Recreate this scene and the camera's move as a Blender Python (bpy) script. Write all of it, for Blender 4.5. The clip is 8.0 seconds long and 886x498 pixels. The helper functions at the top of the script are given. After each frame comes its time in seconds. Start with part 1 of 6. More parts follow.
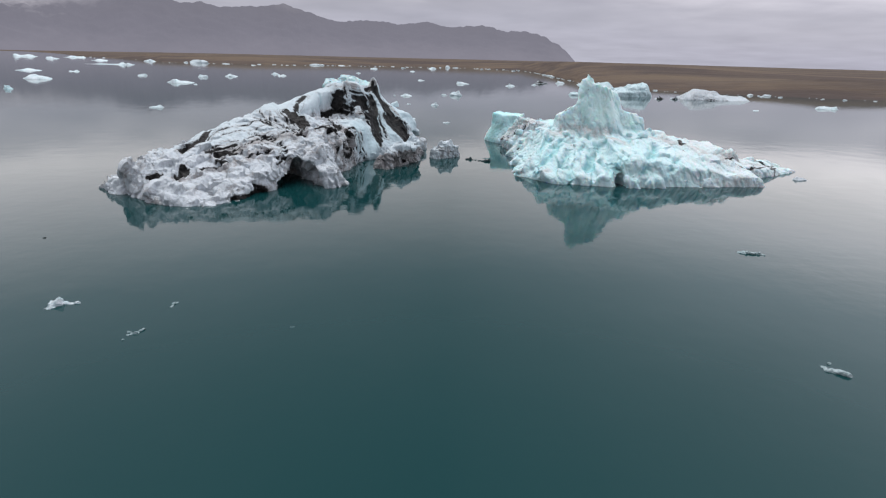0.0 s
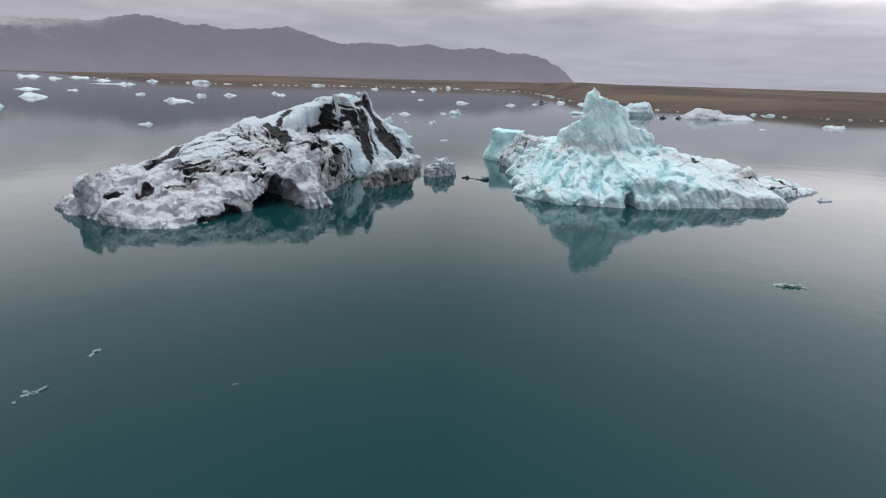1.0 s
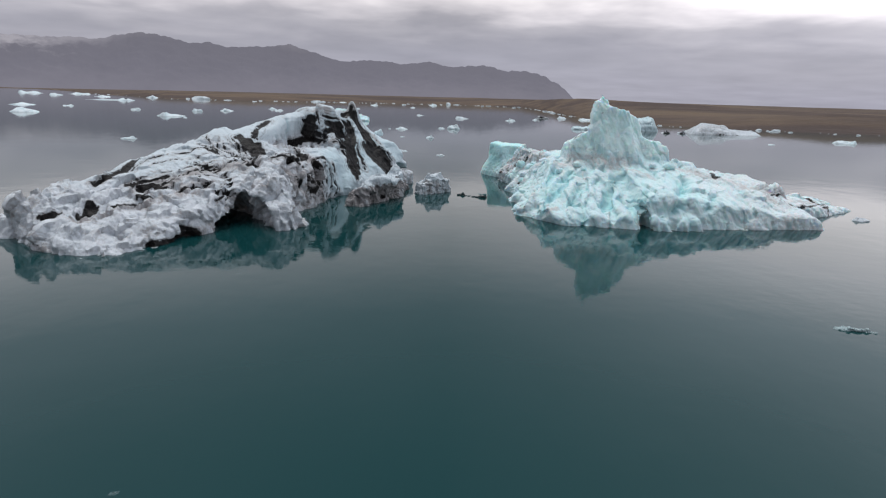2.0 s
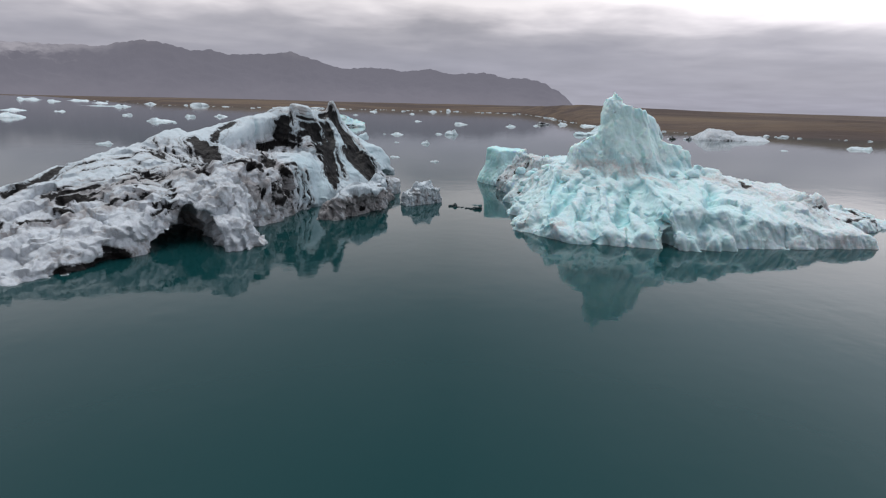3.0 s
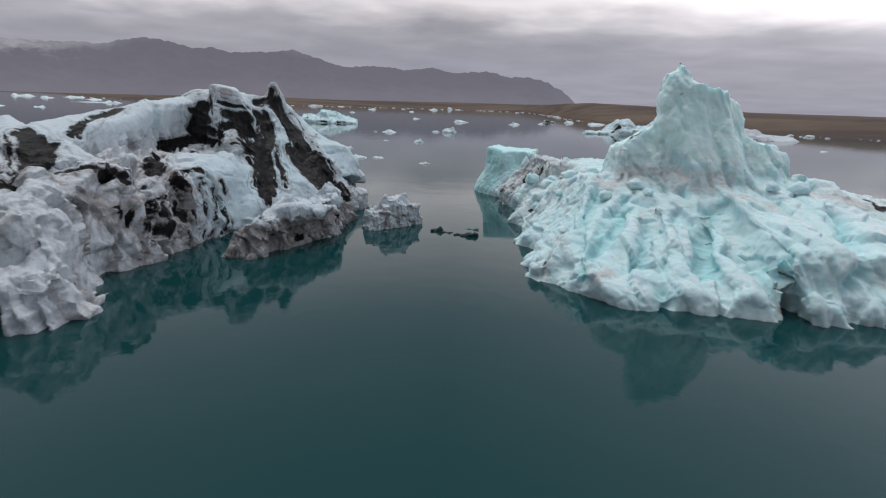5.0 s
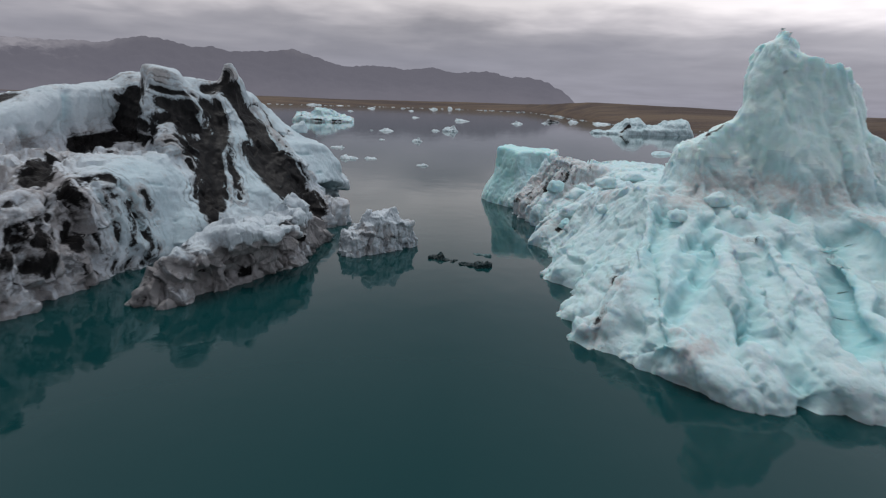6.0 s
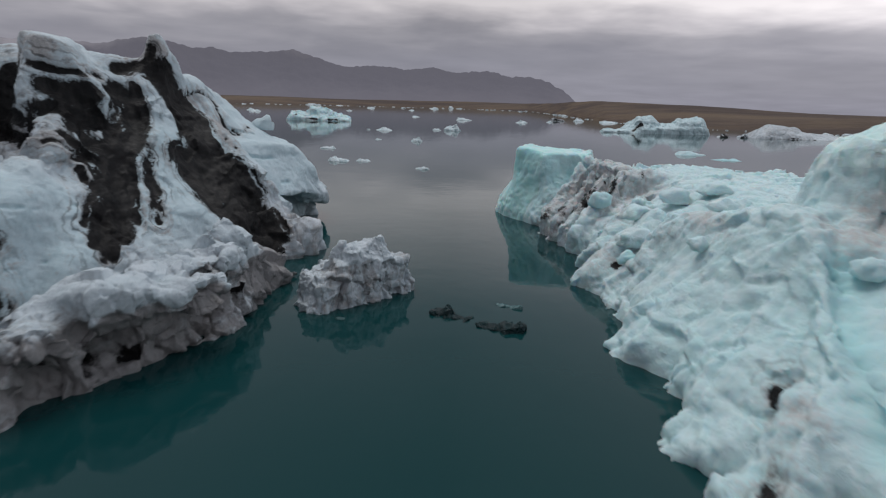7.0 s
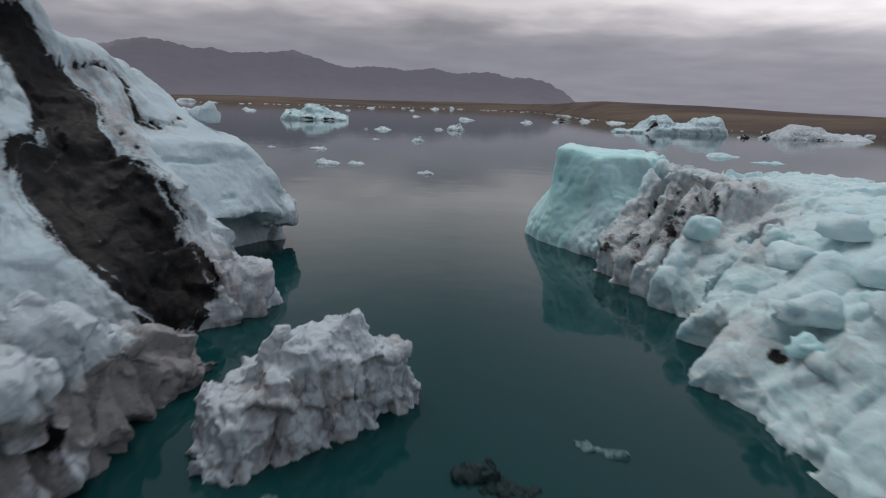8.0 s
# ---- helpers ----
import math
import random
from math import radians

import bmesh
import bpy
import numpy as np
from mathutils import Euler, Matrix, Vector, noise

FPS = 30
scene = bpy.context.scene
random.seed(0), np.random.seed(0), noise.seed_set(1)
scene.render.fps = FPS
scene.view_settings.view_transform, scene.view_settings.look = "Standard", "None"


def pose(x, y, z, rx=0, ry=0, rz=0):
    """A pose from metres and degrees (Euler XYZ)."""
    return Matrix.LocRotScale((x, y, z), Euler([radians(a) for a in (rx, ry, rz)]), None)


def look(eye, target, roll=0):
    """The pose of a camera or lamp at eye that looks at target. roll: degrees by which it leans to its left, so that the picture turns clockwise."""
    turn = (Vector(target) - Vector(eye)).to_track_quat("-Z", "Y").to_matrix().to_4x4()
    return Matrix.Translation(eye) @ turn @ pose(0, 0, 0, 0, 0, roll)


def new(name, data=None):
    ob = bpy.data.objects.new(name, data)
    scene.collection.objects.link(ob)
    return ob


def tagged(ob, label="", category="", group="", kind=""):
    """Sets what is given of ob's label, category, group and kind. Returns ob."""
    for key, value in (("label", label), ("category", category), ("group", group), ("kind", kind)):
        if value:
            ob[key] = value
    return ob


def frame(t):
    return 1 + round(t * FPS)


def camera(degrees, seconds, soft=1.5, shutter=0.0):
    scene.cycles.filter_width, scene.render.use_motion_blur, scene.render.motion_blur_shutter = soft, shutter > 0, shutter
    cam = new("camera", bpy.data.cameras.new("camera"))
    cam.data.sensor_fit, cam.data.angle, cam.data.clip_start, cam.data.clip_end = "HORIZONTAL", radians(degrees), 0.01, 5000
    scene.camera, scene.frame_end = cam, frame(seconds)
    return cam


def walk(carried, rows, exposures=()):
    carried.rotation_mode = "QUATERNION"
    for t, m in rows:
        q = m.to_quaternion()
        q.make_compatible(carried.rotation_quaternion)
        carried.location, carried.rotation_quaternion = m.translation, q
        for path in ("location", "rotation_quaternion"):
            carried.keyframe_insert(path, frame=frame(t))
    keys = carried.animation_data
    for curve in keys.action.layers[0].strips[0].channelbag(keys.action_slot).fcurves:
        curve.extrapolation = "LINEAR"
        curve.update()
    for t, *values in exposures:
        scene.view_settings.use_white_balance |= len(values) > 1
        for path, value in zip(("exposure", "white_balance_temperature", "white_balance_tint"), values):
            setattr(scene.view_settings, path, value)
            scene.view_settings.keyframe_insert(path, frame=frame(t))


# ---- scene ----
cam = camera(78.8, 8.0, soft=1.2, shutter=0.3)
PATH = [
    (0, (0.761, -2.257, 9.748), (0.749, -0.371, 9.082), 1.4),
    (0.5, (1.001, -0.423, 9.336), (0.986, 1.474, 8.702), 1.5),
    (1, (1.299, 1.773, 8.927), (1.282, 3.682, 8.329), 1.5),
    (1.5, (1.568, 4.009, 8.567), (1.549, 5.927, 8.0), 1.5),
    (3, (2.666, 12.359, 7.56), (2.642, 14.29, 7.042), 1.5),
    (3.5, (3.044, 15.292, 7.312), (3.019, 17.223, 6.793), 1.5),
    (4, (3.45, 18.57, 7.068), (3.424, 20.501, 6.548), 1.5),
    (4.5, (3.671, 21.718, 6.87), (3.642, 23.649, 6.349), 1.6),
    (6, (3.404, 32.338, 6.06), (3.375, 34.268, 5.538), 1.9),
    (6.5, (3.254, 35.867, 5.786), (3.224, 37.798, 5.265), 1.8),
    (7, (3.051, 39.615, 5.519), (3.018, 41.545, 4.997), 1.7),
    (7.5, (2.778, 43.188, 5.229), (2.745, 45.119, 4.708), 1.7),
    (8, (2.4, 46.98, 4.903), (2.367, 48.911, 4.384), 1.8),
]
walk(cam, [(t, look(eye, target, roll)) for t, eye, target, roll in PATH],
     exposures=[(0, 0.50), (1.5, 0.33), (3.5, 0.19), (4.5, 0.14), (6, -0.11), (8, -0.30)])

# ---- world and light ----
SUN_ELEVATION, SUN_AZIMUTH = 70.0, -30.0      # degrees; azimuth clockwise from +y


def node(tree, kind, at=None, **inputs):
    n = tree.nodes.new(kind)
    for key, value in inputs.items():
        n.inputs[key.replace("_", " ")].default_value = value
    return n


def ramp(tree, stops):
    n = tree.nodes.new("ShaderNodeValToRGB")
    e = n.color_ramp.elements
    while len(e) < len(stops):
        e.new(0.5)
    for el, (p, c) in zip(e, stops):
        el.position = p
        el.color = (*c, 1.0) if len(c) == 3 else c
    return n


def maths(tree, op, a, b=None, clamp=False):
    n = tree.nodes.new("ShaderNodeMath")
    n.operation, n.use_clamp = op, clamp
    for i, v in enumerate((a, b)):
        if v is None:
            continue
        if isinstance(v, (int, float)):
            n.inputs[i].default_value = v
        else:
            tree.links.new(v, n.inputs[i])
    return n.outputs[0]


def mix(tree, fac, a, b):
    n = tree.nodes.new("ShaderNodeMix")
    n.data_type = "RGBA"
    for i, v in ((0, fac), (6, a), (7, b)):
        if isinstance(v, (int, float)):
            n.inputs[i].default_value = v
        elif isinstance(v, tuple):
            n.inputs[i].default_value = (*v, 1.0)
        else:
            tree.links.new(v, n.inputs[i])
    return n.outputs[2]


def noise_tex(tree, vector, scale, detail=4.0, rough=0.55, distortion=0.0, out="Fac"):
    n = node(tree, "ShaderNodeTexNoise", Scale=scale, Detail=detail, Roughness=rough, Distortion=distortion)
    tree.links.new(vector, n.inputs["Vector"])
    return n.outputs[out]


def overcast():
    world = bpy.data.worlds.new("overcast_sky")
    scene.world = world
    world.use_nodes = True
    t = world.node_tree
    t.nodes.clear()
    co = t.nodes.new("ShaderNodeTexCoord").outputs["Generated"]
    sep = t.nodes.new("ShaderNodeSeparateXYZ")
    t.links.new(co, sep.inputs[0])
    x, y, z = sep.outputs
    zp = maths(t, "MAXIMUM", z, 0.0)
    den = maths(t, "ADD", zp, 0.10)
    comb = t.nodes.new("ShaderNodeCombineXYZ")
    t.links.new(maths(t, "DIVIDE", x, den), comb.inputs[0])
    t.links.new(maths(t, "DIVIDE", y, den), comb.inputs[1])
    big = noise_tex(t, comb.outputs[0], 0.38, 4.0, 0.5, 0.2)
    fine = noise_tex(t, comb.outputs[0], 1.3, 4.0, 0.5, 0.15)
    streak = maths(t, "ADD", maths(t, "MULTIPLY", maths(t, "SUBTRACT", big, 0.5), 0.16),
                   maths(t, "MULTIPLY", maths(t, "SUBTRACT", fine, 0.5), 0.10))
    lift = maths(t, "ADD", maths(t, "MULTIPLY", streak, maths(t, "MULTIPLY", zp, 6.0, True)), zp)
    lift = maths(t, "ADD", lift, maths(t, "ADD", maths(t, "MULTIPLY", maths(t, "ABSOLUTE", x), 0.06), maths(t, "MULTIPLY", x, 0.012)))
    band = ramp(t, [(0.0, (0.335, 0.335, 0.385)), (0.05, (0.315, 0.308, 0.36)), (0.10, (0.31, 0.298, 0.335)), (0.13, (0.39, 0.37, 0.395)),
                    (0.155, (0.60, 0.56, 0.57)), (0.185, (0.86, 0.80, 0.785)), (0.28, (0.70, 0.66, 0.67)), (0.38, (0.42, 0.43, 0.46)), (1.0, (0.32, 0.34, 0.37))])
    t.links.new(lift, band.inputs[0])
    # thin bright and dark veils inside the layer
    veil = maths(t, "ADD", maths(t, "MULTIPLY", maths(t, "SUBTRACT", fine, 0.5), 0.45), 1.0)
    # the deck is thicker ahead than to either side, thinnest to the right
    side = maths(t, "ADD", maths(t, "MULTIPLY", maths(t, "ABSOLUTE", x), 1.0), maths(t, "MULTIPLY", x, 0.52))
    side = maths(t, "SUBTRACT", side, 0.18)
    # and hangs darker to the south
    veil = maths(t, "MULTIPLY", veil, maths(t, "ADD", maths(t, "MULTIPLY", maths(t, "MINIMUM", y, 0.0), 0.38), 1.0))
    veil = maths(t, "MULTIPLY", veil, maths(t, "ADD", maths(t, "MULTIPLY", side, maths(t, "MULTIPLY", zp, 4.0, True)), 1.0))
    col = t.nodes.new("ShaderNodeVectorMath")
    col.operation = "SCALE"
    t.links.new(band.outputs[0], col.inputs[0])
    t.links.new(veil, col.inputs["Scale"])
    tone = t.nodes.new("ShaderNodeVectorMath")
    tone.operation = "MULTIPLY"
    tone.inputs[1].default_value = (0.985, 1.0, 1.038)
    t.links.new(col.outputs[0], tone.inputs[0])
    sky = t.nodes.new("ShaderNodeTexSky")
    sky.sky_type, sky.sun_disc = "NISHITA", False
    sky.sun_elevation, sky.sun_rotation = radians(SUN_ELEVATION), radians(SUN_AZIMUTH)
    clear = node(t, "ShaderNodeBackground", Strength=0.07)
    t.links.new(sky.outputs[0], clear.inputs["Color"])
    cloud = node(t, "ShaderNodeBackground", Strength=1.04)
    t.links.new(tone.outputs[0], cloud.inputs["Color"])
    both = node(t, "ShaderNodeMixShader", Fac=0.93)
    t.links.new(clear.outputs[0], both.inputs[1])
    t.links.new(cloud.outputs[0], both.inputs[2])
    out = t.nodes.new("ShaderNodeOutputWorld")
    t.links.new(both.outputs[0], out.inputs["Surface"])


overcast()
sun_data = bpy.data.lights.new("sun", "SUN")
sun_data.energy, sun_data.angle, sun_data.color = 1.8, radians(40), (1.0, 0.985, 0.97)
sun = new("sun", sun_data)
_a, _e = radians(SUN_AZIMUTH), radians(SUN_ELEVATION)
sun.matrix_world = look((200 * math.sin(_a) * math.cos(_e), 200 * math.cos(_a) * math.cos(_e), 200 * math.sin(_e)), (0, 0, 0))

# ---- materials ----


def material(name):
    m = bpy.data.materials.new(name)
    m.use_nodes = True
    t = m.node_tree
    b = t.nodes["Principled BSDF"]
    return m, t, b


def attribute(tree, name):
    n = tree.nodes.new("ShaderNodeAttribute")
    n.attribute_name = name
    return n.outputs["Fac"]


def bump(tree, bsdf, height, strength, distance):
    n = node(tree, "ShaderNodeBump", Strength=strength, Distance=distance)
    tree.links.new(height, n.inputs["Height"])
    tree.links.new(n.outputs[0], bsdf.inputs["Normal"])


def ice_material(name, white, aqua, rough=0.5, glow=0.0, frost=0.5, leaves=0.0, relief=0.12, soil=((0.17, 0.152, 0.147), (0.47, 0.44, 0.43)), cups=1.0):
    """Glacier ice: white rotten crust, dense aqua ice, grey grime and black ash, laid on by the mesh's own attributes."""
    m, t, b = material(name)
    co = t.nodes.new("ShaderNodeTexCoord").outputs["Object"]
    mid = noise_tex(t, co, 1.7, 5.0, 0.6)
    fine = noise_tex(t, co, 9.0, 6.0, 0.65)
    grit = noise_tex(t, co, 45.0, 4.0, 0.7)
    blue = maths(t, "ADD", attribute(t, "aqua"), maths(t, "MULTIPLY", maths(t, "SUBTRACT", mid, 0.5), 0.5), True)
    base = mix(t, blue, white, aqua)
    base = mix(t, attribute(t, "deep"), base, (0.10, 0.40, 0.45))     # darker teal towards the middle of the clefts
    # frosty speckle
    base = mix(t, maths(t, "MULTIPLY", maths(t, "SUBTRACT", fine, 0.35, True), frost), base, (0.86, 0.88, 0.89))
    # drawn-out streaks that run down the faces
    tall = t.nodes.new("ShaderNodeMapping")
    tall.inputs["Scale"].default_value = (1.0, 1.0, 0.28)
    t.links.new(co, tall.inputs["Vector"])
    run = noise_tex(t, tall.outputs[0], 4.2, 6.0, 0.65, 0.6)
    # thin leaves that lie along the ash layers
    sep = t.nodes.new("ShaderNodeSeparateXYZ")
    t.links.new(co, sep.inputs[0])
    across = t.nodes.new("ShaderNodeCombineXYZ")
    lay = maths(t, "ADD", maths(t, "MULTIPLY", attribute(t, "layer"), 8.0), maths(t, "ADD", maths(t, "MULTIPLY", fine, 0.07), maths(t, "MULTIPLY", mid, 0.6)))
    t.links.new(maths(t, "MULTIPLY", lay, 5.0), across.inputs[0])
    t.links.new(maths(t, "MULTIPLY", sep.outputs[1], 0.45), across.inputs[1])
    t.links.new(maths(t, "MULTIPLY", sep.outputs[2], 0.55), across.inputs[2])
    leaf = maths(t, "SUBTRACT", noise_tex(t, across.outputs[0], 1.0, 3.0, 0.6), 0.5)
    # grey-brown grime in blotches
    g = maths(t, "ADD", attribute(t, "grime"), maths(t, "ADD", maths(t, "MULTIPLY", maths(t, "SUBTRACT", fine, 0.5), 0.9),
                                                     maths(t, "ADD", maths(t, "MULTIPLY", maths(t, "SUBTRACT", mid, 0.5), 0.6),
                                                           maths(t, "MULTIPLY", maths(t, "SUBTRACT", run, 0.5), 0.7))))
    g = maths(t, "ADD", g, maths(t, "MULTIPLY", leaf, leaves * 1.3))
    gr = ramp(t, [(0.36, (0, 0, 0)), (0.80, (1, 1, 1))])
    t.links.new(g, gr.inputs[0])
    grime = mix(t, grit, *soil)
    base = mix(t, maths(t, "MULTIPLY", gr.outputs[0], 0.8), base, grime)
    # black ash layers with ragged edges
    d = maths(t, "ADD", attribute(t, "ash"), maths(t, "ADD", maths(t, "MULTIPLY", maths(t, "SUBTRACT", fine, 0.5), 0.35),
                                                   maths(t, "ADD", maths(t, "MULTIPLY", maths(t, "SUBTRACT", grit, 0.5), 0.15),
                                                         maths(t, "MULTIPLY", maths(t, "SUBTRACT", run, 0.5), 0.25))))
    d = maths(t, "ADD", d, maths(t, "MULTIPLY", leaf, maths(t, "ADD", maths(t, "MULTIPLY", attribute(t, "ash"), leaves * 2.0, True), 0.4 * leaves)))
    dr = ramp(t, [(0.32, (0, 0, 0)), (0.43, (0.4, 0.4, 0.4)), (0.52, (1, 1, 1))])
    t.links.new(d, dr.inputs[0])
    stripe = ramp(t, [(0.36, (0, 0, 0)), (0.54, (1, 1, 1))])
    t.links.new(maths(t, "ADD", maths(t, "MULTIPLY", leaf, 0.8), maths(t, "ADD", maths(t, "MULTIPLY", run, 0.5), 0.25)), stripe.inputs[0])
    ash = mix(t, stripe.outputs[0], (0.024, 0.021, 0.020), (0.005, 0.0045, 0.005))
    # single dark seams between the leaves
    seam = ramp(t, [(0.0, (1, 1, 1)), (0.09, (0.9, 0.9, 0.9)), (0.20, (0, 0, 0))])
    t.links.new(maths(t, "ABSOLUTE", maths(t, "SUBTRACT", maths(t, "FRACT", maths(t, "MULTIPLY", lay, 4.2)), 0.5)), seam.inputs[0])
    some = ramp(t, [(0.46, (0, 0, 0)), (0.58, (1, 1, 1))])
    t.links.new(maths(t, "ADD", noise_tex(t, co, 0.7, 4.0, 0.6), maths(t, "MULTIPLY", leaf, 0.3)), some.inputs[0])
    seams = maths(t, "MULTIPLY", maths(t, "MULTIPLY", seam.outputs[0], some.outputs[0]), maths(t, "SUBTRACT", 1.1, maths(t, "MULTIPLY", attribute(t, "layer"), 10.0), True))
    dark = maths(t, "MAXIMUM", maths(t, "MULTIPLY", dr.outputs[0], 0.985), maths(t, "MULTIPLY", seams, 0.85 * min(leaves, 1.0)))
    base = mix(t, dark, base, ash)
    t.links.new(base, b.inputs["Base Color"])
    r = maths(t, "ADD", maths(t, "MULTIPLY", fine, 0.3), rough - 0.15)
    t.links.new(r, b.inputs["Roughness"])
    b.inputs["IOR"].default_value = 1.31
    b.inputs["Specular IOR Level"].default_value = 0.28
    b.inputs["Subsurface Weight"].default_value = glow
    b.inputs["Subsurface Radius"].default_value = (0.35, 0.8, 1.0)
    b.inputs["Subsurface Scale"].default_value = 0.35
    h = maths(t, "ADD", maths(t, "MULTIPLY", fine, 0.7), maths(t, "MULTIPLY", grit, 0.25))
    bent = t.nodes.new("ShaderNodeVectorMath")
    bent.operation = "MULTIPLY_ADD"
    bent.inputs[1].default_value = (0.5, 0.5, 0.5)
    t.links.new(noise_tex(t, co, 2.2, 3.0, 0.6, 0.0, "Color"), bent.inputs[0])
    t.links.new(tall.outputs[0], bent.inputs[2])
    for size, much in ((2.2, 0.8), (5.5, 0.35)):
        cup = node(t, "ShaderNodeTexVoronoi", Scale=size)
        t.links.new(bent.outputs[0], cup.inputs["Vector"])
        h = maths(t, "ADD", h, maths(t, "MULTIPLY", cup.outputs["Distance"], cups * much))
    h = maths(t, "MULTIPLY", h, maths(t, "SUBTRACT", 1.1, maths(t, "MULTIPLY", attribute(t, "aqua"), 1.1), True))
    bump(t, b, h, 0.9, relief)
    return m


GREY_SILT = ((0.34, 0.33, 0.335), (0.66, 0.63, 0.62))
ICE_DIRTY = ice_material("banded_dirty_ice", (0.575, 0.61, 0.655), (0.38, 0.535, 0.59), leaves=1.1, relief=0.09)
# its darker soil also stands in for shade on the low berg's flanks
ICE_SOILED_SHADED = ice_material("soiled_shaded_ice", (0.575, 0.61, 0.655), (0.38, 0.535, 0.59), leaves=1.1, relief=0.09, soil=((0.075, 0.064, 0.060), (0.31, 0.28, 0.27)))
ICE_BLUE = ice_material("aqua_ice", (0.675, 0.755, 0.785), (0.415, 0.69, 0.715), 0.42, 0.45, 0.35, 0.5, 0.1, GREY_SILT, 0.5)
ICE_SPIRE = ice_material("spire_ice", (0.78, 0.87, 0.875), (0.57, 0.82, 0.815), 0.42, 0.55, 0.3, 0.4, 0.08, GREY_SILT, 0.3)
ICE_BLOCK = ice_material("clear_aqua_ice", (0.66, 0.82, 0.83), (0.45, 0.755, 0.755), 0.35, 0.6, 0.2, 0.2, 0.05, cups=0.5)
ICE_FLOE = ice_material("pale_floe_ice", (0.68, 0.73, 0.77), (0.36, 0.63, 0.68), 0.4)
ICE_CLEAR = ice_material("clear_wet_ice", (0.13, 0.18, 0.19), (0.09, 0.19, 0.20), 0.25, 0.0, 0.12)
ICE_SHARD = ice_material("thin_shard_ice", (0.46, 0.51, 0.53), (0.30, 0.42, 0.44), 0.3, 0.0, 0.2)
ICE_BLACK = ice_material("black_wet_ice", (0.020, 0.026, 0.028), (0.010, 0.045, 0.050), 0.2, 0.0, 0.03)


def water_material():
    m, t, b = material("glacial_water")
    co = t.nodes.new("ShaderNodeTexCoord").outputs["Object"]
    silt = noise_tex(t, co, 0.02, 3.0, 0.5)
    base = mix(t, silt, (0.0042, 0.034, 0.0365), (0.0052, 0.041, 0.044))
    t.links.new(base, b.inputs["Base Color"])
    b.inputs["IOR"].default_value = 1.333
    b.inputs["Roughness"].default_value = 0.04
    long = noise_tex(t, co, 0.35, 3.0, 0.5)
    short = noise_tex(t, co, 1.6, 4.0, 0.55)
    h = maths(t, "ADD", maths(t, "MULTIPLY", long, 1.0), maths(t, "MULTIPLY", short, 0.3))
    bump(t, b, h, 0.05, 0.25)
    return m


def land_material():
    m, t, b = material("dry_moor")
    co = t.nodes.new("ShaderNodeTexCoord").outputs["Object"]
    long = t.nodes.new("ShaderNodeMapping")
    long.inputs["Scale"].default_value = (0.35, 1.0, 6.0)
    t.links.new(co, long.inputs["Vector"])
    big = ramp(t, [(0.42, (0, 0, 0)), (0.58, (1, 1, 1))])
    t.links.new(noise_tex(t, long.outputs[0], 0.02, 6.0, 0.65), big.inputs[0])
    small = noise_tex(t, long.outputs[0], 0.12, 6.0, 0.7)
    c = mix(t, big.outputs[0], (0.060, 0.043, 0.038), (0.148, 0.106, 0.070))
    c = mix(t, maths(t, "MULTIPLY", small, 0.7), c, (0.10, 0.082, 0.075))
    t.links.new(c, b.inputs["Base Color"])
    b.inputs["Roughness"].default_value = 0.95
    b.inputs["Specular IOR Level"].default_value = 0.1
    bump(t, b, small, 0.8, 2.0)
    return m


def mountain_material():
    """Distant range: dark rock, its haze from kilometres of damp air painted as emission."""
    m, t, b = material("far_mountain")
    geo = t.nodes.new("ShaderNodeTexCoord").outputs["Object"]
    sep = t.nodes.new("ShaderNodeSeparateXYZ")
    t.links.new(geo, sep.inputs[0])
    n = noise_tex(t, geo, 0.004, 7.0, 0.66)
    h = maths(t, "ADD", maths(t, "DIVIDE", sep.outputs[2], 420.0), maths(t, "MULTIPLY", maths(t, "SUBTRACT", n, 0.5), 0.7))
    # cloud on the summits of the western end, painted into the same emission
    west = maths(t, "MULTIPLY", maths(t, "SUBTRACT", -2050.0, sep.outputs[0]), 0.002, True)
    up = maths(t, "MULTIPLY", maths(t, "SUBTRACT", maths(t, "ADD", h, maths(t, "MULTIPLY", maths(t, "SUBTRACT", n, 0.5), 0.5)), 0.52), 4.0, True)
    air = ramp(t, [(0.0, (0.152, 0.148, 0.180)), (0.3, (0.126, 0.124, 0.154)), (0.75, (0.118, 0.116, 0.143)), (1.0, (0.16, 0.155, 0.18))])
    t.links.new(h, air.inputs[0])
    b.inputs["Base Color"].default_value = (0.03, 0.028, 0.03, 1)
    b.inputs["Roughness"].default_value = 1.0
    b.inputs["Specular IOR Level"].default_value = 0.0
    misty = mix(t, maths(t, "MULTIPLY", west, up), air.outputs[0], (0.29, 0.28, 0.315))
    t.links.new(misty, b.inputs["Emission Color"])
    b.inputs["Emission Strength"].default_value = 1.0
    return m


WATER, LAND, MOUNTAIN = water_material(), land_material(), mountain_material()

# ---- shaping tools ----


def _hash(ix, iy, iz, seed):
    h = (ix * 374761393 + iy * 668265263 + iz * 2147483647 + seed * 974634) & 0xFFFFFFFF
    h = ((h ^ (h >> 13)) * 1274126177) & 0xFFFFFFFF
    return h ^ (h >> 16)


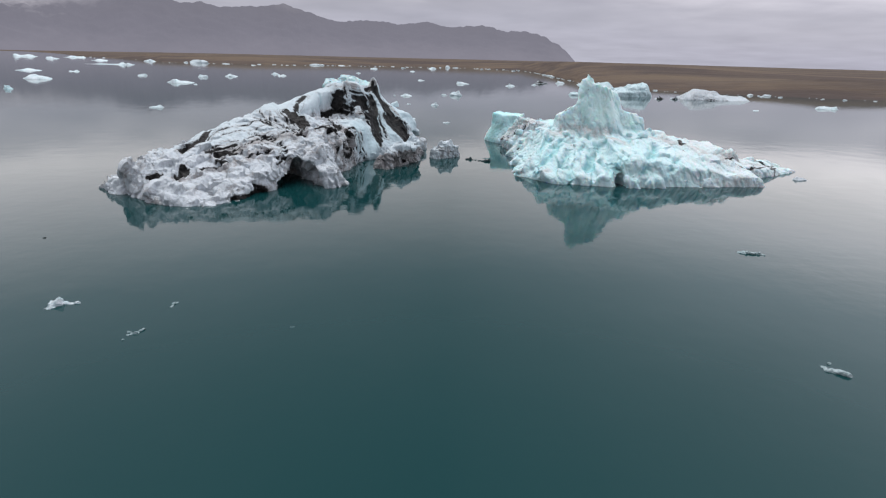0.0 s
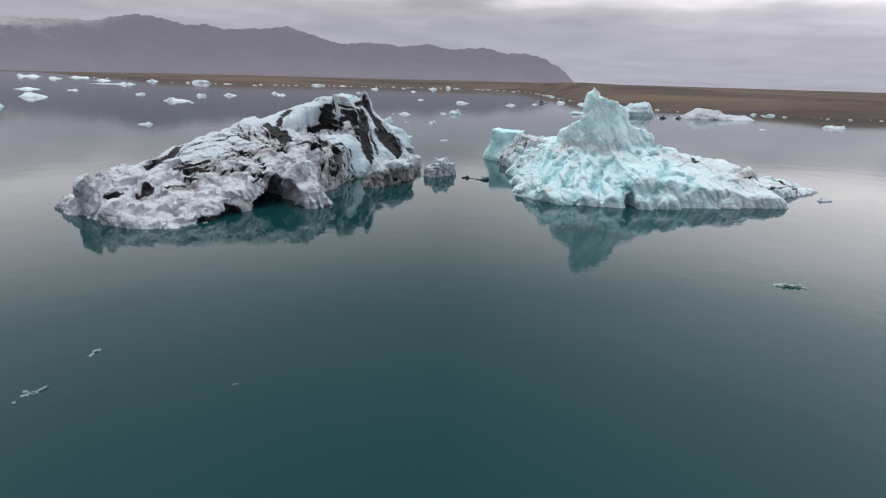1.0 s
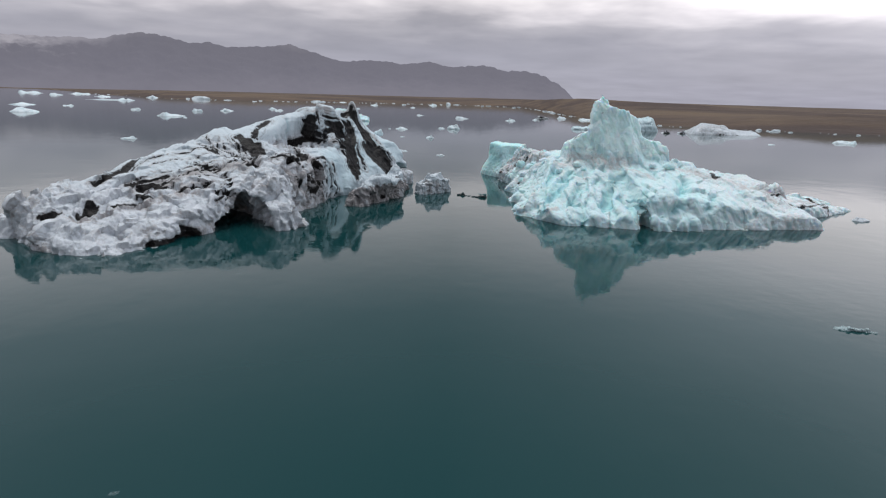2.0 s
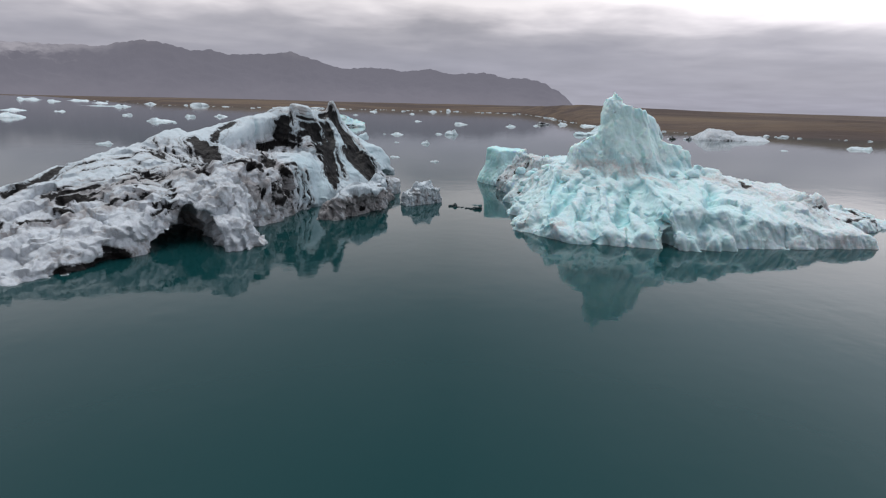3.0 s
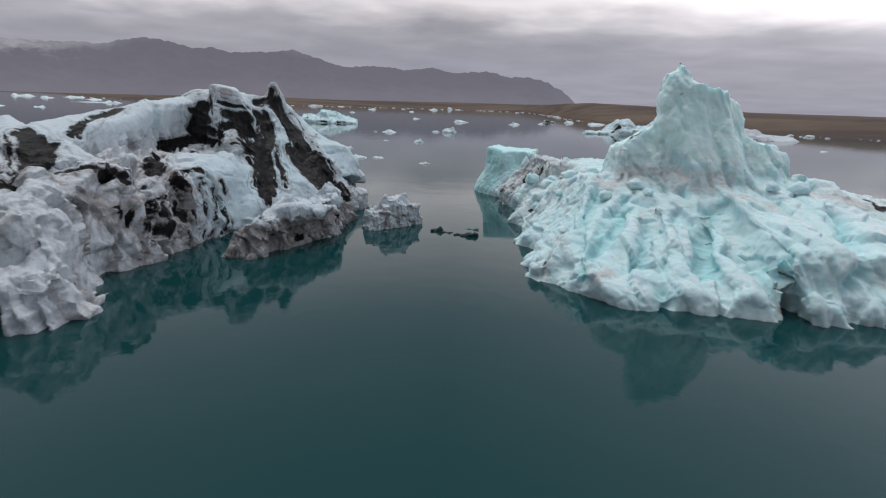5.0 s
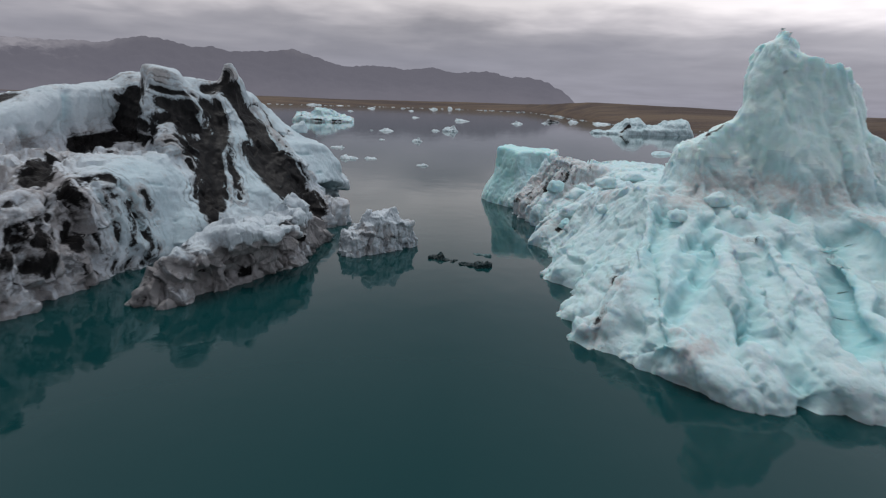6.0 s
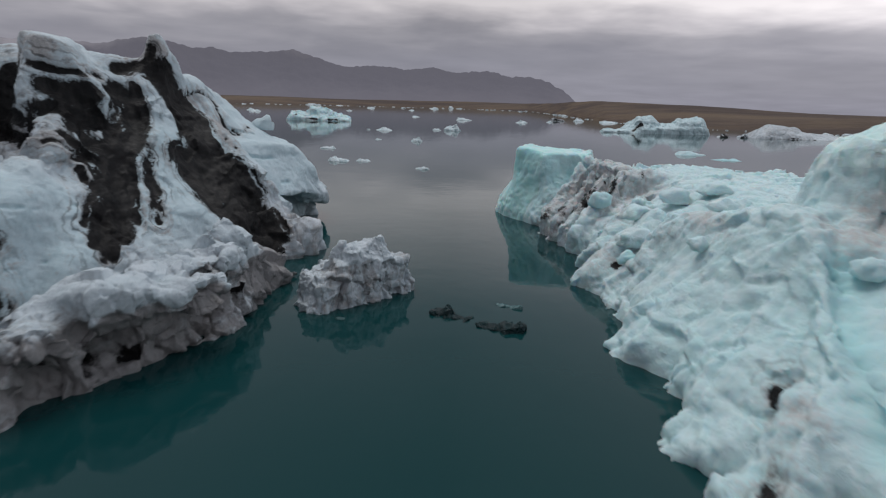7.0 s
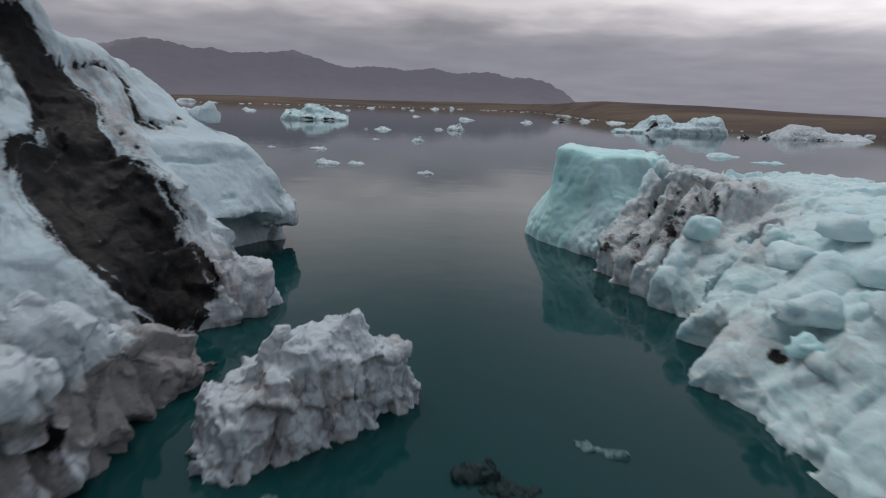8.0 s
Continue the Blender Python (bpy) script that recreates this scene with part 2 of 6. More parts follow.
def perlin(p, seed=0):
    """Gradient noise, about -1 to 1, at the points p (n, 3)."""
    i = np.floor(p).astype(np.int64)
    f = (p - i).astype(np.float32)
    u = f * f * f * (f * (f * 6 - 15) + 10)
    total = np.zeros(len(p), np.float32)
    for dx in (0, 1):
        wx = u[:, 0] if dx else 1 - u[:, 0]
        for dy in (0, 1):
            wy = u[:, 1] if dy else 1 - u[:, 1]
            for dz in (0, 1):
                wz = u[:, 2] if dz else 1 - u[:, 2]
                h = _hash(i[:, 0] + dx, i[:, 1] + dy, i[:, 2] + dz, seed)
                gx = (h & 1023).astype(np.float32) / 511.5 - 1
                gy = ((h >> 10) & 1023).astype(np.float32) / 511.5 - 1
                gz = ((h >> 20) & 1023).astype(np.float32) / 511.5 - 1
                total += wx * wy * wz * (gx * (f[:, 0] - dx) + gy * (f[:, 1] - dy) + gz * (f[:, 2] - dz))
    return total * 1.3


def fbm(p, wave, octaves=3, seed=0, gain=0.5, stretch=(1, 1, 1)):
    q = p / (wave * np.array(stretch))
    out, amp = 0, 1.0
    for k in range(octaves):
        out = out + amp * perlin(q * 2 ** k, seed + 17 * k)
        amp *= gain
    return out


def billow(p, wave, octaves=2, seed=0, stretch=(1, 1, 1)):
    """Rounded pillows parted by creases, 0 to about 1."""
    q = p / (wave * np.array(stretch))
    out, amp = 0, 1.0
    for k in range(octaves):
        out = out + amp * np.abs(perlin(q * 2 ** k, seed + 31 * k))
        amp *= 0.5
    return out


def facets(p, size, seed=0, stretch=(1, 1, 1)):
    """Ice broken into blocks: for each point a step and tilt of its own block, about -1 to 1, and how near it is to a joint, 0 to 1."""
    q = p / (size * np.array(stretch))
    i = np.floor(q).astype(np.int64)
    best, second = np.full(len(p), 9.0, np.float32), np.full(len(p), 9.0, np.float32)
    value = np.zeros(len(p), np.float32)
    for dx in (-1, 0, 1):
        for dy in (-1, 0, 1):
            for dz in (-1, 0, 1):
                c = i + np.array((dx, dy, dz))
                h = _hash(c[:, 0], c[:, 1], c[:, 2], seed)
                k = _hash(c[:, 2], c[:, 0], c[:, 1], seed + 77)
                o = np.stack([(h & 1023), (h >> 10) & 1023, (h >> 20) & 1023], 1).astype(np.float32) / 1023.0
                r = (q - c - o).astype(np.float32)
                d = np.sqrt((r * r).sum(1))
                g = np.stack([(k & 1023), (k >> 10) & 1023, (k >> 20) & 1023], 1).astype(np.float32) / 511.5 - 1
                new_value = (g * r).sum(1) * 1.3 + g[:, 0] * 0.45
                closer = d < best
                second = np.where(closer, best, np.minimum(second, d))
                value = np.where(closer, new_value, value)
                best = np.where(closer, d, best)
    return value, np.clip(1 - (second - best) * 5, 0, 1)


def soft_max(a, b, r):
    h = np.clip(0.5 + 0.5 * (a - b) / r, 0, 1)
    return b + (a - b) * h + r * h * (1 - h)


def soft_min(a, b, r):
    return -soft_max(-a, -b, r)


def gable(x, y, yaw, half, front, back, ridge, along=0.0, fall_front=0.5, fall_back=0.5, end=0.3, side=0.25, r=0.35):
    """A roof-shaped mass of ice: its ridge runs along yaw through (x, y) at height ridge, rising by `along` a metre; it falls away to
    its front (right of the ridge) and back, and ends in battered walls."""
    c, s = math.cos(radians(yaw)), math.sin(radians(yaw))

    def f(p):
        u = (p[:, 0] - x) * c + (p[:, 1] - y) * s
        v = -(p[:, 0] - x) * s + (p[:, 1] - y) * c
        z = p[:, 2]
        top = ridge + along * u
        d = (z - top - fall_front * v) / math.sqrt(1 + fall_front ** 2 + along ** 2)
        d = soft_max(d, (z - top + fall_back * v) / math.sqrt(1 + fall_back ** 2 + along ** 2), r)
        d = soft_max(d, (np.abs(u) - half + end * z) / math.sqrt(1 + end ** 2), r)
        d = soft_max(d, (-v - front + side * z) / math.sqrt(1 + side ** 2), r)
        return soft_max(d, (v - back + side * z) / math.sqrt(1 + side ** 2), r)
    bu, bv = half + max(end, 0) + 1.8, max(front, back) + max(side, 0) + 1.8
    return within(f, x, y, abs(bu * c) + abs(bv * s), abs(bu * s) + abs(bv * c))


def within(f, x, y, rx, ry):
    """Marks how far a mass can reach, so that nothing is worked out beyond."""
    f.box = (x - rx, x + rx, y - ry, y + ry)
    return f


def spur(a, b, width, fall=0.6, end=0.3, r=0.15, side=0.3):
    """A rib of ice whose spine runs from a to b."""
    run = math.dist(a[:2], b[:2])
    return gable((a[0] + b[0]) / 2, (a[1] + b[1]) / 2, math.degrees(math.atan2(b[1] - a[1], b[0] - a[0])), run / 2, width, width,
                 (a[2] + b[2]) / 2, (b[2] - a[2]) / run, fall, fall, end, side, r)


def crag(foot, top, z0, z1, tilt=(0.0, 0.0), r=0.15, under=None):
    """A block of ice with straight sides: the outline foot at height z0 runs up to the outline top, corner to corner, at z1, where a plane
    of that tilt closes it; under, (height, rise along x, rise along y) at the middle of the foot, undercuts it."""
    fa, ta = np.array(foot, float), np.array(top, float)
    mid, base = ta.mean(0), fa.mean(0)

    def f(p):
        z = p[:, 2]
        k = np.clip((z - z0) / (z1 - z0), 0, 1.3)[:, None]
        d = (z - z1 - tilt[0] * (p[:, 0] - mid[0]) - tilt[1] * (p[:, 1] - mid[1])) / math.sqrt(1 + tilt[0] ** 2 + tilt[1] ** 2)
        for i in range(len(fa)):
            j = (i + 1) % len(fa)
            a = fa[i] + (ta[i] - fa[i]) * k
            e = (fa[j] - fa[i]) + ((ta[j] - ta[i]) - (fa[j] - fa[i])) * k
            n = np.maximum(np.hypot(e[:, 0], e[:, 1]), 1e-6)
            side = ((p[:, 0] - a[:, 0]) * e[:, 1] - (p[:, 1] - a[:, 1]) * e[:, 0]) / n
            d = soft_max(d, side, r)
        if under:
            d = soft_max(d, under[0] + under[1] * (p[:, 0] - base[0]) + under[2] * (p[:, 1] - base[1]) - z, r)
        return d
    both = np.concatenate([fa, ta])
    lo, hi = both.min(0) - 1.6, both.max(0) + 1.6
    return within(f, (lo[0] + hi[0]) / 2, (lo[1] + hi[1]) / 2, (hi[0] - lo[0]) / 2, (hi[1] - lo[1]) / 2)


def ball(x, y, z, rx, ry, rz, yaw=0.0):
    c, s = math.cos(radians(yaw)), math.sin(radians(yaw))

    def f(p):
        u = ((p[:, 0] - x) * c + (p[:, 1] - y) * s) / rx
        v = (-(p[:, 0] - x) * s + (p[:, 1] - y) * c) / ry
        w = (p[:, 2] - z) / rz
        return (np.sqrt(u * u + v * v + w * w) - 1) * min(rx, ry, rz)
    return within(f, x, y, max(rx, ry) * 1.3 + 1.2, max(rx, ry) * 1.3 + 1.2)


def slot(x, y, yaw, width, z_low, length, lean=0.0):
    """A crevasse: a narrow upright cut along yaw through (x, y), down to z_low and so long either way."""
    c, s = math.cos(radians(yaw)), math.sin(radians(yaw))

    def f(p):
        u = (p[:, 0] - x) * c + (p[:, 1] - y) * s
        v = -(p[:, 0] - x) * s + (p[:, 1] - y) * c + lean * (p[:, 2] - z_low)
        open_width = width * np.clip((p[:, 2] - z_low) * 0.6, 0, 1)
        return np.maximum(np.abs(v) - open_width, np.abs(u) - length)
    return within(f, x, y, length + 1.5, length + 1.5)


def sheer(x, y, dx, dy):
    """All that lies beyond an upright plane through (x, y), out along (dx, dy)."""
    return within(lambda p: -((p[:, 0] - x) * dx + (p[:, 1] - y) * dy), x, y, 12, 12)


def surface_net(f, origin, h):
    """The zero surface of the grid of values f as vertices and quads."""
    inside = f < 0
    n = np.array(f.shape) - 1
    corner = [(i, j, k) for i in (0, 1) for j in (0, 1) for k in (0, 1)]
    count = sum(inside[i:i + n[0], j:j + n[1], k:k + n[2]].astype(np.int8) for i, j, k in corner)
    ci, cj, ck = np.nonzero((count > 0) & (count < 8))
    index = np.full(tuple(n), -1, np.int64)
    index[ci, cj, ck] = np.arange(len(ci))
    vals = {c: f[ci + c[0], cj + c[1], ck + c[2]] for c in corner}
    acc, num = np.zeros((len(ci), 3)), np.zeros(len(ci))
    for a in corner:
        for axis in range(3):
            if a[axis]:
                continue
            b = tuple(1 if q == axis else a[q] for q in range(3))
            va, vb = vals[a], vals[b]
            cross = (va < 0) != (vb < 0)
            tt = np.where(cross, va / np.where(cross, va - vb, 1), 0)
            pt = np.repeat(np.array(a, float)[None], len(ci), 0)
            pt[:, axis] = tt
            acc += np.where(cross[:, None], pt, 0)
            num += cross
    verts = (np.stack([ci, cj, ck], 1) + acc / num[:, None]) * h + origin
    quads = []
    for axis in range(3):
        o1, o2 = (axis + 1) % 3, (axis + 2) % 3
        lo = [slice(1, -1)] * 3
        hi = [slice(1, -1)] * 3
        lo[axis], hi[axis] = slice(0, -1), slice(1, None)
        a, b = inside[tuple(lo)], inside[tuple(hi)]
        for flip in (False, True):
            e = np.stack(np.nonzero((~a & b) if flip else (a & ~b)), 1)
            e[:, o1] += 1
            e[:, o2] += 1
            q = []
            for d1, d2 in ((0, 0), (1, 0), (1, 1), (0, 1)):
                g = e.copy()
                g[:, o1] -= 1 - d1
                g[:, o2] -= 1 - d2
                q.append(index[g[:, 0], g[:, 1], g[:, 2]])
            q = np.stack(q, 1)
            quads.append(q[:, ::-1] if flip else q)
    return verts, np.concatenate(quads)


def split_quads(v, q):
    """Every quad into four."""
    e = np.stack([q, np.roll(q, -1, 1)], 2).reshape(-1, 2)
    key = np.sort(e, 1)
    uniq, inv = np.unique(key[:, 0] * len(v) + key[:, 1], return_inverse=True)
    mid = (v[uniq // len(v)] + v[uniq % len(v)]) / 2
    em = inv.reshape(-1, 4) + len(v)
    fc = np.arange(len(q)) + len(v) + len(mid)
    v2 = np.concatenate([v, mid, v[q].mean(1)])
    # ease the old corners towards their neighbours, so that no grid shows
    s, cnt = np.zeros_like(v), np.zeros(len(v))
    a, b = uniq // len(v), uniq % len(v)
    for i, j in ((a, b), (b, a)):
        np.add.at(s, i, v[j])
        np.add.at(cnt, i, 1)
    v2[:len(v)] = v * 0.55 + s / np.maximum(cnt, 1)[:, None] * 0.45
    q2 = np.concatenate([np.stack([q[:, k], em[:, k], fc, em[:, k - 1]], 1) for k in range(4)])
    return v2, q2


def normals(v, q):
    n = np.cross(v[q[:, 2]] - v[q[:, 0]], v[q[:, 3]] - v[q[:, 1]])
    out = np.zeros_like(v)
    for k in range(4):
        np.add.at(out, q[:, k], n)
    return out / np.maximum(np.linalg.norm(out, axis=1), 1e-9)[:, None]


def split_mesh(names, owner, v, q, mat, fields):
    """One mesh cut into named pieces along the lines where owner, a number for each quad, changes; the shading runs on across the cuts."""
    nv = normals(v, q)
    out = {}
    for k, name in enumerate(names):
        sub = q[owner == k]
        if len(sub) == 0:
            continue
        used, back = np.unique(sub, return_inverse=True)
        me = quad_mesh(name, v[used], back.reshape(-1, 4), mat, {a: b[used] for a, b in fields.items()})
        me.normals_split_custom_set_from_vertices(nv[used].tolist())
        out[name] = me
    return out


def largest_piece(own, k, q):
    """Gives the vertices of owner k that hang together with its largest piece to k and the rest back to owner 0."""
    face = q[own[q[:, 0]] == k]
    if len(face) == 0:
        return own
    mark = np.arange(len(own))
    while True:
        low = mark[face].min(1)
        before = mark[face].copy()
        for c in range(4):
            np.minimum.at(mark, face[:, c], low)
        mark = mark[mark]
        if (before == mark[face]).all():
            break
    ids, count = np.unique(mark[face[:, 0]], return_counts=True)
    lost = face[mark[face[:, 0]] != ids[count.argmax()]][:, 0]
    own = own.copy()
    own[lost] = 0
    return own


def quad_mesh(name, v, q, mat, fields=None, smooth=True):
    me = bpy.data.meshes.new(name)
    me.vertices.add(len(v))
    me.vertices.foreach_set("co", v.astype(np.float32).ravel())
    me.loops.add(q.size)
    me.loops.foreach_set("vertex_index", q.astype(np.int32).ravel())
    me.polygons.add(len(q))
    me.polygons.foreach_set("loop_start", np.arange(0, q.size, 4, dtype=np.int32))
    me.update(calc_edges=True)
    me.polygons.foreach_set("use_smooth", np.full(len(q), smooth))
    for key, value in dict({"layer": np.ones(len(v))}, **(fields or {})).items():
        me.attributes.new(key, "FLOAT", "POINT").data.foreach_set("value", np.clip(value, 0, 1).astype(np.float32))
    me.materials.append(mat)
    me.validate()
    return me


def enlarge(coarse, n, k):
    """A coarse grid of values drawn out to n points a side, k times as close, by straight lines."""
    out = coarse
    for axis in range(3):
        pos = np.arange(n[axis]) / k
        i = np.minimum(pos.astype(int), out.shape[axis] - 2)
        shape = [1, 1, 1]
        shape[axis] = -1
        t = (pos - i).reshape(shape).astype(np.float32)
        out = np.take(out, i, axis) * (1 - t) + np.take(out, i + 1, axis) * t
    return out


def carve(masses, hollows, low, high, h, warp=0.35, wave=2.6, blend=0.5, seed=0, cut=-0.7):
    """The joined masses less the hollows, on a grid from low to high, as a finer quad mesh in world metres."""
    n = [int((u - l) / h) + 2 for l, u in zip(low, high)]
    k = 3
    ax = [l + h * np.arange(c) for l, c in zip(low, n)]
    wide = [l + h * k * np.arange(c // k + 2) for l, c in zip(low, n)]
    cg = np.stack(np.meshgrid(*wide, indexing="ij"), -1).reshape(-1, 3)
    w = np.stack(np.meshgrid(*ax, indexing="ij"), -1).reshape(-1, 3).astype(np.float32)
    z0 = w[:, 2].copy()
    for c in range(3):
        shift = (warp * (0.6 if c == 2 else 1.0) * fbm(cg, wave, 2, seed + 7 * c)).reshape([len(a) for a in wide])
        w[:, c] += enlarge(shift, n, k).ravel()
    d = np.full(len(w), 3.0)
    for m in masses:
        near_by = np.nonzero((w[:, 0] > m.box[0]) & (w[:, 0] < m.box[1]) & (w[:, 1] > m.box[2]) & (w[:, 1] < m.box[3]))[0]
        d[near_by] = soft_min(d[near_by], m(w[near_by]), blend)
    for m in hollows:
        near_by = np.nonzero((w[:, 0] > m.box[0]) & (w[:, 0] < m.box[1]) & (w[:, 1] > m.box[2]) & (w[:, 1] < m.box[3]))[0]
        d[near_by] = soft_max(d[near_by], -m(w[near_by]), 0.2)
    f = np.maximum(d, cut - z0).reshape(n)
    v, q = surface_net(f, np.array(low, float), h)
    return split_quads(v, q)


def thing(name, at, label, category, group="", kind=""):
    ob = new(name)
    ob.location = at
    ob.empty_display_size = 0.5
    return tagged(ob, label, category, group, kind)


def part(name, me, parent, label=""):
    ob = new(name, me)
    ob.parent = parent
    ob.matrix_parent_inverse = Matrix.Translation(-parent.location)
    if label:
        ob["label"] = label
    return ob


def near(p, x, y, z, rx, ry, rz):
    d = np.sqrt(((p[:, 0] - x) / rx) ** 2 + ((p[:, 1] - y) / ry) ** 2 + ((p[:, 2] - z) / rz) ** 2)
    return np.clip(1.5 - d, 0, 1)

# ---- the lagoon, its shore and the far range ----


def grid_mesh(name, pts, mat):
    """A sheet from an array (rows, columns, 3) of points."""
    r, c = pts.shape[:2]
    i = np.arange(r * c).reshape(r, c)
    q = np.stack([i[:-1, :-1], i[:-1, 1:], i[1:, 1:], i[1:, :-1]], -1).reshape(-1, 4)
    return quad_mesh(name, pts.reshape(-1, 3), q, mat)


def build_water():
    a = np.linspace(0, 2 * math.pi, 73)[:, None]
    r = np.array([0.0, 40, 90, 180, 400, 900, 2000, 4600])[None]
    pts = np.stack([r * np.sin(a), r * np.cos(a) + 40, 0 * r * a], -1)
    tagged(new("water", grid_mesh("water", pts[:, ::1], WATER)), "still dark teal glacial lagoon water with faint ripples", "water", kind="structure")


SHORE_AZIMUTH = (-180, -120, -70, -46, -37, -33, -27, -20, -9, 0, 7, 9.5, 11, 13.5, 20, 29, 34, 38, 60, 90, 130, 180)
SHORE_RANGE = (900, 800, 1600, 2600, 2400, 1000, 640, 585, 625, 655, 600, 430, 350, 276, 230, 224, 226, 236, 260, 350, 600, 900)
LAND_HEIGHT = (14, 14, 6, 1, 0.6, 2.0, 6, 7.5, 7.0, 8, 8, 8.2, 9.4, 9.5, 8.1, 5.7, 5.0, 4.6, 5, 6, 10, 14)


def build_land():
    az = np.linspace(-180, 180, 721)
    shore = np.interp(az, SHORE_AZIMUTH, SHORE_RANGE)
    high = np.interp(az, SHORE_AZIMUTH, LAND_HEIGHT)
    flat = np.stack([az * 0.9, 0 * az, 0 * az], 1)
    shore = shore * (1 + 0.02 * fbm(flat, 4.0, 3, 3) + 0.008 * fbm(flat, 0.8, 3, 5))
    rise = np.array([-25, -6, -1, 1.5, 6, 14, 26, 45, 70, 100, 140, 200, 320, 600, 1200, 2400])
    rr = np.minimum(shore[:, None] + rise[None], 4400)
    t = np.interp(rise, [-25, 0, 6, 26, 70, 140, 320, 2400], [-0.25, 0, 0.10, 0.28, 0.55, 1.0, 1.0, 1.0])
    x, y = rr * np.sin(np.radians(az))[:, None], rr * np.cos(np.radians(az))[:, None]
    p = np.stack([x, y, 0 * x], -1).reshape(-1, 3)
    bumps = (fbm(p, 90.0, 3, 11) * 0.9 + fbm(p, 22.0, 2, 12) * 0.35).reshape(x.shape)
    z = high[:, None] * t[None] + bumps * np.clip(t, 0, 0.7)[None]
    # a low green mound on the near point
    z += 3.0 * np.exp(-((x - 150) / 42) ** 2 - ((y - 222) / 16) ** 2) + 1.5 * np.exp(-((x - 205) / 60) ** 2 - ((y - 235) / 25) ** 2)
    tagged(new("ground", grid_mesh("ground", np.stack([x, y, z], -1)[:, ::-1], LAND)), "low brown moorland shore with dry grass and dark gravel", "shore", kind="structure")


RANGE_AZIMUTH = (-75, -55, -45, -38.9, -35.2, -32, -30.6, -29.5, -27.5, -25.2, -23.5, -22.3, -19.8, -18, -16.4, -14, -11.6, -7.5, -5.2, -2.5, -0.6, 3.2, 5.1, 7.3, 9.0, 10.8, 11.7, 12.3)
RANGE_ANGLE = (4.5, 4.4, 4.2, 4.0, 4.1, 4.25, 4.6, 4.9, 4.75, 4.3, 4.4, 4.1, 4.25, 4.35, 4.7, 3.95, 3.27, 3.45, 3.2, 3.5, 3.02, 3.24, 2.76, 2.84, 2.35, 1.45, 0.75, 0.1)


def build_range():
    az = np.linspace(-75, 12.3, 600)
    top = 4200 * np.tan(np.radians(np.interp(az, RANGE_AZIMUTH, RANGE_ANGLE))) + 5
    flat = np.stack([az, 0 * az, 0 * az], 1)
    top = top + np.clip(top / 60, 0, 1) * (9 * fbm(flat, 1.6, 3, 21) + 13 * (billow(flat, 1.1, 3, 22) - 0.4) + 5 * fbm(flat, 0.5, 3, 23))
    s = np.linspace(0, 1, 40)
    rr = 3500 + 700 * s
    p = np.stack(np.broadcast_arrays(np.radians(az)[:, None] * 40, (s * 8)[None], 0.0), -1).reshape(-1, 3)
    spur = billow(p, 1.6, 4, 25).reshape(len(az), len(s))
    z = top[:, None] * (s[None] ** 0.8) * (1 - 0.35 * spur * (1 - s[None]) * 2 * s[None] ** 0.3) - 6 * (1 - s[None])
    x = 2.4 + rr[None] * np.sin(np.radians(az))[:, None]
    y = 47 + rr[None] * np.cos(np.radians(az))[:, None]
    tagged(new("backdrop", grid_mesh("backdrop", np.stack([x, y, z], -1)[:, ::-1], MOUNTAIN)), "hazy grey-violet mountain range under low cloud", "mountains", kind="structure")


build_water()
build_land()
build_range()

# ---- the two great bergs ----


